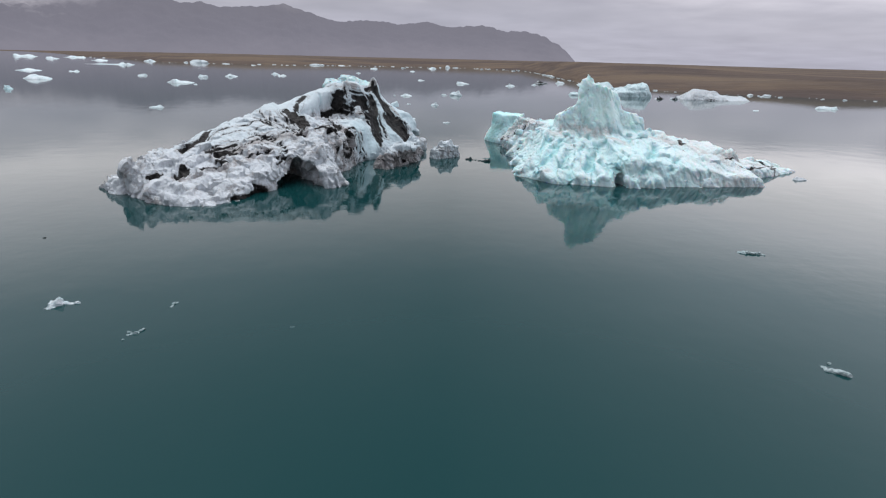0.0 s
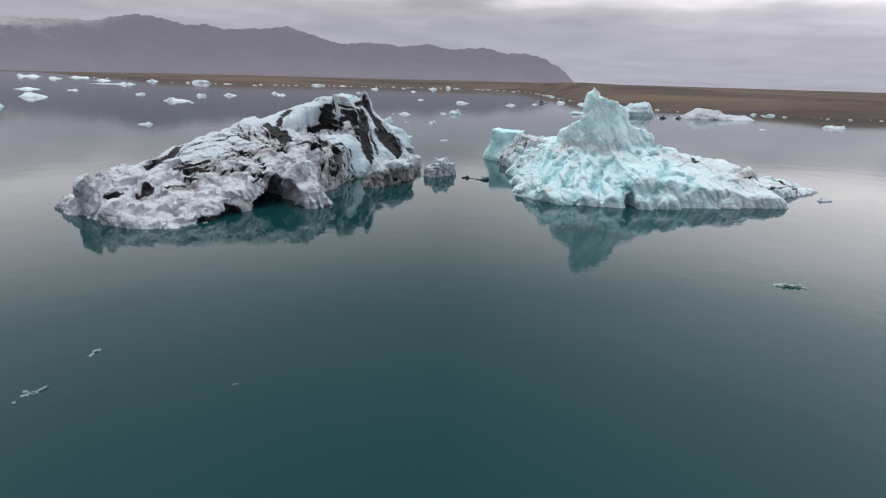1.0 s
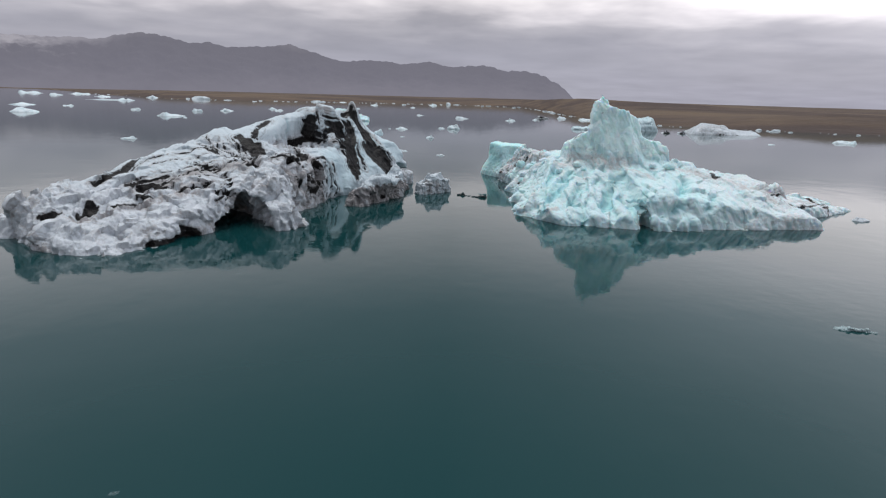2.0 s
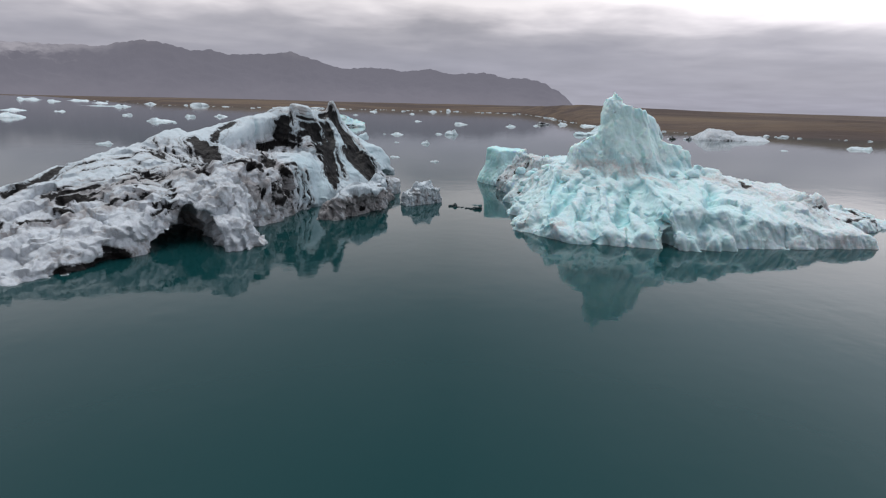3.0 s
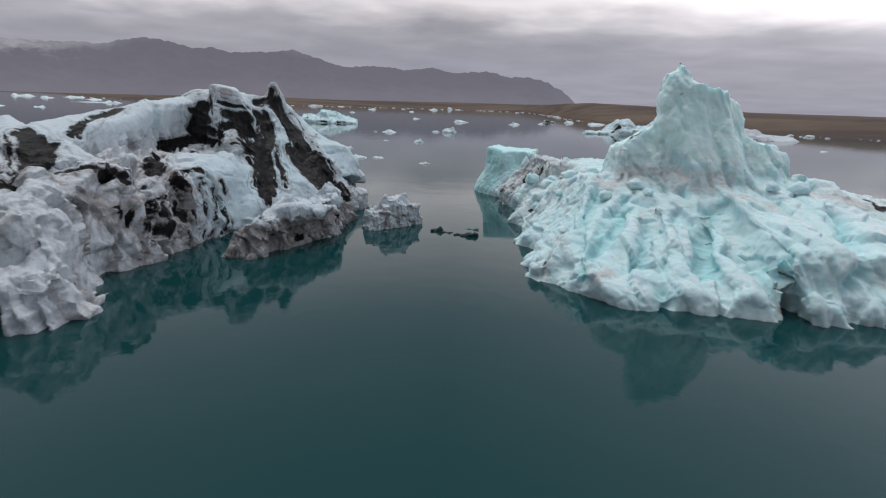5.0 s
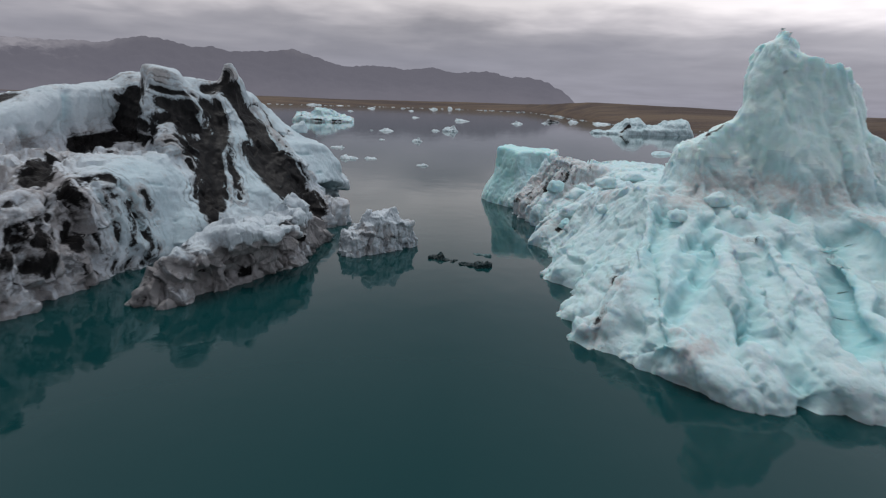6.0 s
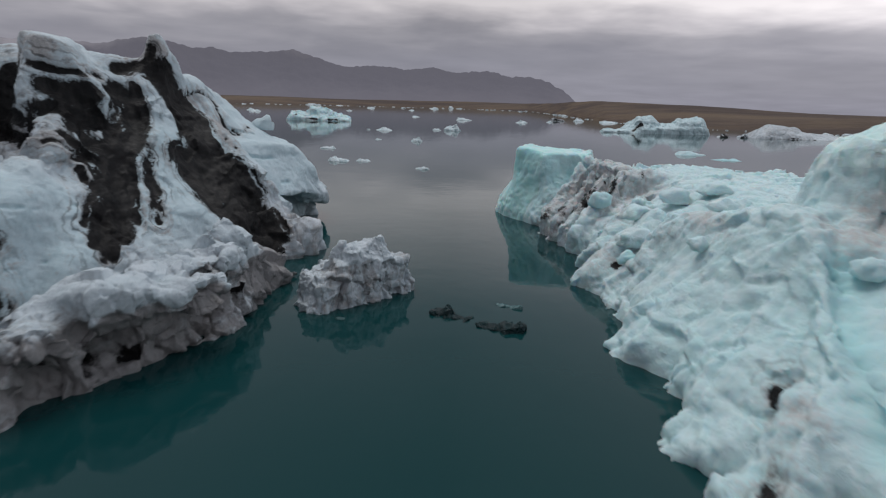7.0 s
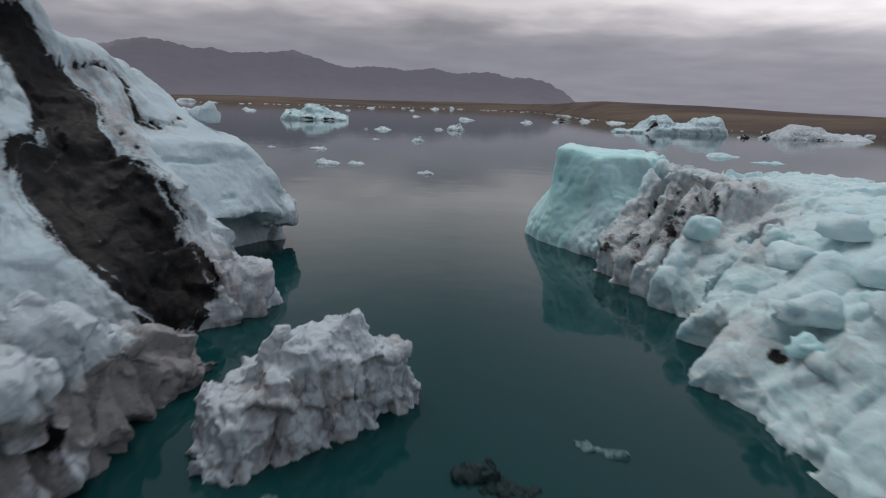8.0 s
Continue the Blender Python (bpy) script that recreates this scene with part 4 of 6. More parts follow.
    st.line("ash", 0.13, (-11.8, 57.0, 5.9), (-11.6, 57.1, 5.1), (-10.9, 56.7, 4.7))
    st.line("ash", 0.05, (-12.9, 55.2, 6.1), (-12.7, 54.6, 4.6))
    st.line("ash", 0.07, (-14.3, 42.7, 3.7), (-13.2, 43.1, 3.7), (-12.6, 43.8, 3.8), (-11.6, 43.8, 3.8))
    st.line("ash", 0.06, (-13.7, 41.9, 3.1), (-13.4, 42.6, 3.4), (-12.4, 42.9, 3.5), (-11.3, 43.0, 3.5))
    st.line("ash", 0.06, (-11.9, 39.6, 1.8), (-11.7, 40.2, 1.9))
    st.line("ash", 0.16, (-11.8, 43.1, 3.5), (-11.6, 43.6, 3.6))
    st.line("ash", 0.07, (-18.2, 40.3, 3.3), (-18.1, 41.6, 3.8), (-17.3, 42.9, 4.1), (-16.2, 43.9, 4.2), (-15.6, 44.9, 4.5))
    st.line("ash", 0.07, (-16.4, 38.6, 2.4), (-16.0, 40.0, 2.7), (-15.2, 40.7, 3.0), (-14.0, 42.1, 3.3), (-12.7, 43.4, 3.6))
    st.line("ash", 0.07, (-16.5, 38.2, 2.2), (-15.8, 38.9, 2.6), (-15.4, 39.9, 2.6))
    st.line("ash", 0.06, (-15.9, 41.0, 3.2), (-14.5, 42.5, 3.6), (-11.8, 43.5, 3.6))
    st.line("ash", 0.06, (-13.3, 42.4, 3.1), (-12.3, 41.1, 2.7), (-12.0, 40.1, 2.1))
    st.line("ash", 0.11, (-14.1, 34.5, 0.2), (-13.7, 35.1, 0.2))
    st.line("ash", 0.05, (-15.7, 44.9, 4.5), (-14.0, 43.8, 3.9), (-12.5, 43.6, 3.7))
    st.line("ash", 0.05, (-15.6, 45.2, 4.7), (-13.6, 44.0, 3.9), (-12.3, 43.6, 3.7))
    st.line("ash", 0.05, (-17.7, 39.4, 2.8), (-17.0, 40.4, 3.0), (-16.2, 41.2, 3.3))
    st.line("ash", 0.05, (-17.4, 41.4, 3.6), (-16.5, 42.5, 3.8), (-14.8, 43.6, 4.0))
    st.line("ash", 0.06, (-14.4, 40.9, 2.9), (-13.7, 41.3, 3.1), (-12.9, 42.1, 3.1))
    st.line("ash", 0.06, (-12.5, 39.6, 2.2), (-11.9, 40.2, 2.2))
    st.line("ash", 0.06, (-15.3, 42.0, 3.4), (-14.2, 41.2, 3.0), (-14.0, 40.3, 2.7))
    st.line("ash", 0.09, (-15.3, 42.6, 3.6), (-14.5, 42.0, 3.3), (-13.8, 42.6, 3.4))
    st.line("ash", 0.07, (-13.3, 36.5, 0.6), (-13.0, 37.0, 0.3))
    st.line("ash", 0.05, (-10.7, 40.5, 2.1), (-9.6, 40.5, 2.3))
    st.line("ash", 0.10, (-9.5, 47.8, 3.0), (-8.9, 47.6, 2.5), (-8.6, 47.3, 1.7))
    st.line("ash", 0.10, (-8.9, 48.9, 2.6), (-8.5, 48.8, 1.9), (-8.3, 48.5, 1.1))
    st.line("ash", 0.10, (-8.3, 50.0, 2.9), (-8.2, 50.7, 2.5), (-7.9, 50.9, 1.5), (-7.7, 50.5, 0.5), (-7.6, 49.8, 0.1))
    st.line("ash", 0.10, (-8.7, 46.8, 1.2), (-8.2, 46.4, 0.6))
    st.line("ash", 0.10, (-8.7, 45.9, 1.5), (-8.5, 46.1, 0.9))
    st.line("ash", 0.16, (-8.9, 55.8, 4.5), (-7.9, 56.0, 4.1), (-7.3, 56.2, 3.6), band=1)
    st.line("ash", 0.12, (-9.8, 56.1, 6.4), (-9.3, 56.3, 6.2), (-8.4, 56.7, 6.1), band=1)
    st.line("ash", 0.10, (-9.0, 56.2, 5.3), (-8.4, 56.3, 4.9), (-7.8, 56.0, 4.1), band=1)
    st.line("ash", 0.22, (-7.2, 56.4, 3.6), (-6.8, 55.7, 2.8), (-6.4, 55.1, 1.9), band=2)
    st.line("ash", 0.06, (-11.9, 39.5, 1.8), (-11.7, 40.2, 1.9))
    st.line("ash", 0.07, (-16.5, 38.2, 2.2), (-15.8, 38.9, 2.6), (-15.4, 39.9, 2.6))
    st.line("ash", 0.10, (-14.1, 34.5, 0.3), (-13.7, 35.1, 0.2))
    st.line("ash", 0.04, (-17.6, 39.4, 2.8), (-17.0, 40.3, 3.1), (-16.2, 41.2, 3.3))
    st.line("ash", 0.06, (-12.4, 39.5, 2.3), (-11.9, 40.2, 2.2))
    st.line("ash", 0.07, (-13.3, 36.5, 0.7), (-12.9, 37.0, 0.3))
    st.line("ash", 0.05, (-7.6, 61.8, 5.6), (-7.4, 62.3, 5.7), (-7.3, 62.9, 5.5))
    st.line("ash", 0.06, (-7.3, 62.9, 5.5), (-7.1, 62.9, 5.2), (-6.7, 62.5, 4.6), (-6.5, 62.4, 4.2), (-6.2, 62.8, 4.1))
    st.line("ash", 0.035, (-6.5, 62.3, 4.2), (-5.0, 59.6, 3.7), (-4.9, 59.1, 3.3))
    st.line("grime", 0.45, (-7.5, 61.8, 5.3), (-5.9, 60.2, 4.6), (-5.2, 59.5, 3.9))
    st.line("grime", 0.4, (-7.4, 62.1, 5.4), (-6.9, 62.2, 4.6), (-5.0, 59.5, 3.6))
    st.line("ash", 0.03, (-7.4, 62.0, 5.3), (-6.9, 61.9, 4.6), (-5.3, 59.6, 4.0))
    st.line("ash", 0.26, (-11.3, 57.3, 5.9), (-9.2, 56.2, 5.5), (-8.4, 56.6, 5.3), band=1)
    st.line("ash", 0.26, (-11.5, 57.0, 5.2), (-9.2, 55.9, 4.9), (-8.4, 56.1, 4.5), band=1)
    st.line("ash", 0.20, (-8.5, 56.6, 5.2), (-7.9, 56.7, 4.4), (-7.3, 56.2, 3.5), band=1)
    st.line("ash", 0.24, (-7.6, 55.6, 3.3), (-7.0, 54.8, 2.4), (-6.6, 53.7, 1.5), band=2)
    st.line("ash", 0.24, (-7.3, 56.2, 3.4), (-6.8, 55.5, 2.5), (-6.3, 54.3, 1.6), band=2)
    st.line("ash", 0.37, (-6.0, 57.6, 3.1), (-4.8, 57.0, 2.1), (-4.0, 57.2, 1.1), band=3)
    st.line("ash", 0.22, (-10.4, 56.6, 6.2), (-8.9, 56.5, 5.7), (-8.2, 57.7, 5.5), band=1)
    st.line("ash", 0.34, (-7.2, 59.4, 5.6), (-6.5, 59.0, 4.3), (-5.9, 58.4, 3.4), band=3)
    st.line("ash", 0.10, (-9.2, 47.7, 3.0), (-8.8, 47.6, 2.2), (-8.3, 47.0, 1.1))
    st.line("ash", 0.08, (-8.3, 50.5, 2.7), (-8.1, 50.8, 1.9), (-7.8, 50.7, 0.9))
    st.line("ash", 0.20, (-10.0, 49.5, 3.4), (-10.9, 51.4, 3.6), band=5)
    st.line("ash", 0.20, (-12.2, 55.1, 3.7), (-11.8, 56.3, 3.8), band=5)
    st.line("ash", 0.30, (-13.6, 47.1, 5.0), (-12.6, 46.2, 4.4), band=4)
    st.line("cleft", 0.09, (-6.4, 62.5, 4.2), (-5.8, 63.6, 4.0))
    st.line("cleft", 0.1, (-5.5, 61.6, 3.2), (-4.9, 62.2, 3.1), (-4.0, 63.8, 3.1))
    st.line("cleft", 0.09, (-3.9, 59.5, 2.6), (-4.1, 62.1, 2.1), (-3.4, 64.0, 2.1))
    st.line("cleft", 0.06, (-8.1, 51.8, 2.8), (-7.7, 52.8, 2.7), (-7.2, 54.4, 2.4))
    st.line("cleft", 0.06, (-7.7, 51.7, 1.3), (-7.3, 52.6, 1.3), (-6.5, 53.3, 1.3))
    st.line("grime", 0.45, (-8.1, 58.8, 6.4), (-7.7, 59.5, 7.1))
    st.line("grime", 0.35, (-10.9, 57.8, 6.6), (-9.3, 56.3, 6.7))
    # the next streak paints in the dark of a hole at the waterline
    st.line("ash", 0.29, (-13.2, 36.4, 0.2), (-12.9, 36.9, 0.1))
    st.line("ash", 0.12, (-16.6, 38.0, 2.2), (-15.7, 37.9, 2.1))
    st.line("ash", 0.22, (-17.0, 38.9, 2.5), (-16.2, 39.5, 2.6))
    st.line("ash", 0.31, (-19.5, 38.7, 2.9), (-18.6, 40.0, 3.3), (-18.7, 41.6, 3.8))
    st.line("ash", 0.22, (-20.2, 34.7, 1.6), (-19.6, 35.2, 1.7))
    st.line("ash", 0.37, (-18.3, 35.4, 1.6), (-18.3, 36.1, 1.8))
    st.line("ash", 0.24, (-20.6, 33.4, 0.0), (-19.2, 32.8, 0.6))
    st.line("ash", 0.18, (-14.1, 34.3, 0.2), (-12.9, 36.9, 0.0))
    st.line("ash", 0.22, (-17.1, 36.5, 1.7), (-16.2, 37.8, 2.1))
    st.line("ash", 0.16, (-17.7, 38.7, 2.6), (-17.1, 39.5, 2.7))
    st.line("ash", 0.07, (-14.9, 38.8, 2.3), (-13.8, 40.0, 2.7), (-12.7, 41.3, 2.9))
    st.line("ash", 0.09, (-17.5, 39.2, 2.7), (-16.8, 39.7, 2.8), (-16.1, 40.6, 3.0))
    st.line("ash", 0.07, (-12.5, 39.4, 2.1), (-12.4, 40.8, 2.7))
    st.line("cleft", 0.26, (-12.5, 54.9, 5.9), (-12.4, 54.6, 5.3), (-12.5, 54.5, 4.3))
    st.line("cleft", 0.22, (-11.6, 56.8, 5.3), (-11.6, 56.6, 4.7))
    st.line("cleft", 0.20, (-12.8, 52.8, 4.6), (-12.8, 53.0, 4.1), (-12.8, 52.5, 3.8))
    st.line("cleft", 0.26, (-9.0, 47.5, 3.0), (-8.9, 46.9, 2.2), (-8.6, 46.7, 1.4))
    st.line("cleft", 0.22, (-8.9, 48.4, 2.8), (-8.6, 47.7, 2.2), (-8.4, 47.9, 1.3), (-8.4, 48.0, 0.7))
    st.line("cleft", 0.16, (-8.5, 49.9, 2.8), (-8.2, 50.0, 2.1), (-8.0, 50.2, 1.0))
    st.line("cleft", 0.20, (-8.2, 51.0, 3.0), (-7.9, 51.3, 2.0), (-7.7, 51.2, 1.0))
    st.line("cleft", 0.25, (-8.4, 49.0, 1.3), (-8.2, 49.2, 0.5))
    st.line("cleft", 0.30, (-12.7, 39.7, 2.4), (-12.6, 41.0, 2.8), (-11.9, 39.9, 2.2))
    st.line("cleft", 0.20, (-13.3, 36.4, 0.5), (-13.2, 36.6, 0.9))
    st.line("cleft", 0.25, (-9.0, 45.7, 2.2), (-9.0, 44.8, 1.0), (-8.6, 45.2, 0.3))
    st.line("cleft", 0.20, (-11.5, 43.5, 3.8), (-10.9, 45.4, 4.0))
    st.line("cleft", 0.25, (-12.6, 55.0, 6.0), (-12.6, 54.1, 4.4), (-10.7, 49.6, 3.7))
    st.line("cleft", 0.22, (-13.9, 44.3, 0.1), (-10.0, 39.8, 1.7), (-9.3, 40.0, 1.8))
    st.line("cleft", 0.22, (-14.2, 39.6, 2.5), (-13.4, 40.3, 2.7))
    st.line("cleft", 0.22, (-15.7, 38.0, 2.1), (-15.0, 38.7, 2.3))
    st.line("cleft", 0.20, (-8.8, 40.8, 2.4), (-8.4, 40.0, 1.6))
    st.line("ash", 0.07, (-16.3, 38.2, 2.2), (-15.9, 39.5, 2.6), (-14.9, 40.1, 2.7))
    st.line("ash", 0.06, (-12.5, 38.7, 1.8), (-12.1, 39.5, 2.0))
    st.line("grime", 0.90, (-16.7, 38.8, 2.5), (-15.2, 40.4, 2.9), (-13.6, 42.4, 3.4), (-11.7, 43.2, 3.6))
    st.line("grime", 0.70, (-18.1, 34.8, 1.4), (-15.9, 37.3, 1.9), (-13.3, 40.6, 2.8))
    st.line("grime", 0.60, (-8.7, 47.3, 2.2), (-8.5, 48.0, 1.4), (-8.2, 49.4, 1.0))
    st.line("grime", 0.50, (-8.7, 54.9, 4.2), (-7.9, 55.2, 3.7))
    st.line("grime", 0.60, (-10.6, 44.1, 3.6), (-8.6, 45.6, 1.2))
    st.line("grime", 0.50, (-6.5, 61.1, 5.2), (-5.4, 59.8, 4.1))
    st.line("grime", 0.35, (-6.1, 55.9, 2.4), (-5.7, 55.4, 1.7))
    # the horns are veined with dirt
    for x, y, much in ((-9.6, 56.7, 0.30), (-8.2, 59.6, 0.22)):
        horn = near(v, x, y, 7.2, 1.1, 1.1, 0.8)
        st.fields["grime"] = st.fields["grime"] + much * horn
        st.fields["ash"] = st.fields["ash"] + 0.5 * much * horn
    # the layers are thin leaves that stand on edge and lean to the tongue; along the low back they lie flatter
    zone = np.clip(st.fields["grime"] * 1.5 - 0.25, 0, 1)
    upright = laminae(v, (0.43, 0.89, 0.05), 0.45, 320, 0.35)
    flat = laminae(v, (0.25, -0.45, 0.85), 0.50, 325)
    far_end = np.clip((v[:, 1] - 44.5) / 3, 0, 1)
    leaves = upright * far_end + flat * (1 - far_end)
    st.fields["ash"] = st.fields["ash"] * (0.97 + 0.10 * upright * far_end) + 0.45 * zone * np.clip(leaves - 0.05, 0, 1) * (1 - smooth)
    st.fields["grime"] = st.fields["grime"] + 0.28 * leaves * (1 - smooth)
    v, groove, relief = face_detail(v, q, 40, 0.14, 0.12, 0.10, 0.03, block=0.34, block_size=1.2, rib=0.35, rib_size=1.5, where=1.0 - smooth, pits=0.05, worn=np.clip(st.fields["ash"] * 1.5 - 0.4, 0, 1), cleft=st.cleft, ledge=0.07 * np.maximum(shield, tongue))
    st.deep = st.deep * 0.6 * smooth
    # the joints are darkened with the grime and ash colours
    st.fields["grime"] = st.fields["grime"] + 0.20 * groove * (1 - smooth)
    st.fields["ash"] = st.fields["ash"] + 0.17 * groove * (1 - smooth)
    berg = thing("iceberg", (-12, 48, 0), "large dirty white iceberg with folded black ash bands", "iceberg", "great icebergs")
    names = ["ice_body", "summit_band", "rib_band", "slanting_band", "drape_band", "arch_band", "tongue", "left_horn", "right_horn"]
    own = st.owner.copy()
    own[(own == 0) & (tongue > 0.9)] = 6
    own[(own == 0) & (v[:, 2] > 6.3) & (np.hypot(v[:, 0] + 9.5, v[:, 1] - 56.8) < 1.5)] = 7
    own[(own == 0) & (v[:, 2] > 6.3) & (np.hypot(v[:, 0] + 8.1, v[:, 1] - 59.8) < 1.4)] = 8
    for k in range(1, 9):
        own = largest_piece(own, k, q)
    labels = {"ice_body": "", "tongue": "smooth clean pale blue tongue of ice", "left_horn": "white horn of ice", "right_horn": "white horn of ice"}
    for key, me in split_mesh(names, own[q[:, 0]], v, q, ICE_DIRTY, st.done()).items():
        plain = {"left_horn": "horn", "right_horn": "horn"}.get(key, "ash_band" if key.endswith("band") else key)
        part(plain, me, berg, labels.get(key, "black band of volcanic ash in the ice"))
    seat = v[np.hypot(v[:, 0] + 5.9, v[:, 1] - 65.2) < 0.3][:, 2].max()
    chunk(berg, (-5.9, 65.2, seat + 0.15), (0.9, 0.8, 0.8), 5, ICE_FLOE, "pale rounded knob of clean ice", aqua=0.3)


def build_low_berg():
    masses = [
        crag([(-5.4, 46.9), (-2.9, 50.2), (-2.2, 52.6), (-2.2, 55.4), (-3.2, 56.2), (-4.8, 52.6), (-6.4, 48.4)],
             [(-5.2, 47.5), (-2.9, 50.4), (-2.4, 52.6), (-2.6, 54.6), (-3.2, 55.0), (-4.4, 52.6), (-5.8, 48.8)], 0.0, 1.1, (0.05, 0.0), 0.12),
        spur((-5.5, 46.9, 0.45), (-4.6, 48.7, 1.5), 0.75, 0.7, 0.15, 0.12, 0.12),
        spur((-4.9, 48.2, 1.6), (-3.8, 50.2, 2.15), 0.75, 0.8, 0.1, 0.08, 0.12),
        spur((-3.9, 50.0, 2.0), (-3.2, 52.4, 2.0), 0.80, 0.6, 0.1, 0.08, 0.12),
        spur((-3.3, 52.1, 2.3), (-2.9, 53.6, 2.6), 0.60, 0.9, 0.15, 0.05, 0.1),
        spur((-3.0, 53.2, 2.3), (-2.6, 56.2, 0.5), 0.75, 0.7, 0.1, 0.1, 0.12),
        spur((-4.6, 50.2, 1.7), (-4.0, 52.6, 1.8), 0.6, 0.7, 0.15, 0.1, 0.12),
        ball(-2.6, 50.7, 1.45, 0.85, 0.50, 0.45, 60), ball(-3.5, 49.5, 1.6, 0.95, 0.55, 0.5, 55), ball(-2.6, 52.2, 1.6, 0.7, 0.5, 0.5, 70), ball(-4.5, 48.2, 1.1, 0.8, 0.5, 0.45, 55),
    ]
    hollows = [ball(-2.5, 51.2, 0.55, 0.55, 0.5, 0.5), ball(-3.4, 49.2, 0.55, 0.6, 0.5, 0.5), ball(-2.0, 52.7, 0.7, 0.5, 0.5, 0.7),
               ball(-4.2, 47.9, 0.35, 0.5, 0.5, 0.4), ball(-2.6, 50.0, 0.35, 0.4, 0.4, 0.4), ball(-4.3, 50.9, 1.9, 0.35, 0.4, 0.5), ball(-3.6, 51.4, 2.2, 0.3, 0.35, 0.4)]
    v, q = carve(masses, hollows, (-8, 44.5, -0.9), (-0.5, 58, 3.3), 0.075, warp=0.28, wave=1.3, blend=0.18, seed=9)
    # real grime on the flanks, deepened to paint their shade below lit tops
    top = np.clip((v[:, 2] - 1.15 - 0.4 * fbm(v, 1.0, 2, 329)) / 0.3, 0, 1)
    st = Stain(v, 0.0, 0.92 - 0.9 * top, 0.12 + 0.2 * top, 330)
    st.line("ash", 0.05, (-4.5, 48.4, 1.1), (-4.3, 48.1, 0.5))
    st.line("ash", 0.04, (-3.5, 51.8, 1.2), (-3.2, 51.4, 0.6))
    st.line("grime", 0.55, (-4.4, 48.2, 0.9), (-3.7, 49.0, 0.3), (-3.5, 50.8, 0.1))
    st.line("ash", 0.08, (-3.7, 48.9, 0.5), (-3.4, 50.0, 0.3))
    st.line("cleft", 0.22, (-4.4, 54.2, 0.7), (-3.3, 51.3, 0.5))
    st.line("cleft", 0.22, (-5.5, 50.1, 0.8), (-4.2, 48.2, 1.0))
    st.line("cleft", 0.18, (-3.4, 50.0, 0.3), (-3.6, 49.5, 0.3))
    st.line("cleft", 0.28, (-3.7, 50.0, 0.9), (-3.7, 50.7, 0.9), (-5.3, 53.5, 0.2))
    st.line("grime", 0.50, (-3.9, 48.7, 0.9), (-3.7, 49.9, 0.7), (-3.4, 51.3, 0.7))
    st.line("ash", 0.05, (-3.7, 50.1, 0.9), (-3.7, 50.8, 0.8))
    st.line("ash", 0.06, (-3.4, 50.1, 0.4), (-3.3, 51.2, 0.3))
    st.line("cleft", 0.20, (-2.9, 52.2, 0.7), (-2.7, 52.9, 1.1))
    st.line("cleft", 0.20, (-3.8, 49.0, 0.6), (-3.7, 49.6, 0.6))
    st.fields["grime"] = st.fields["grime"] + 0.22 * laminae(v, (0.5, 0.8, 0.3), 0.35, 333) * (1 - 0.7 * top)
    st.fields["ash"] = np.maximum(st.fields["ash"], 0.48 * np.clip(laminae(v, (0.5, 0.8, 0.3), 0.5, 336), 0, 1) * (1 - top))
    v, groove, relief = face_detail(v, q, 60, 0.14, 0.10, 0.10, 0.008, 1.0, block=0.22, block_size=0.8, rib=0.25, rib_size=0.7, where=1 - 0.3 * top, cleft=st.cleft)
    # hollows darkened and lobes whitened, as if shaded and lit
    st.fields["grime"] = st.fields["grime"] + 0.15 * groove - 0.65 * np.clip(relief, -0.6, 1)
    st.fields["ash"] = st.fields["ash"] + 0.2 * groove * (1 - top) - 0.1 * relief
    berg = thing("iceberg", (-4.2, 51.4, 0), "low jagged grey-white iceberg with brown grime", "iceberg", "small icebergs")
    own = (v[:, 2] > 1.25 + 0.25 * fbm(v, 0.8, 2, 339)).astype(int)
    for key, me in split_mesh(["ice_body", "ice_cap"], own[q[:, 0]], v, q, ICE_SOILED_SHADED, st.done()).items():
        part(key, me, berg, "clean white lobes of ice" if key == "ice_cap" else "")


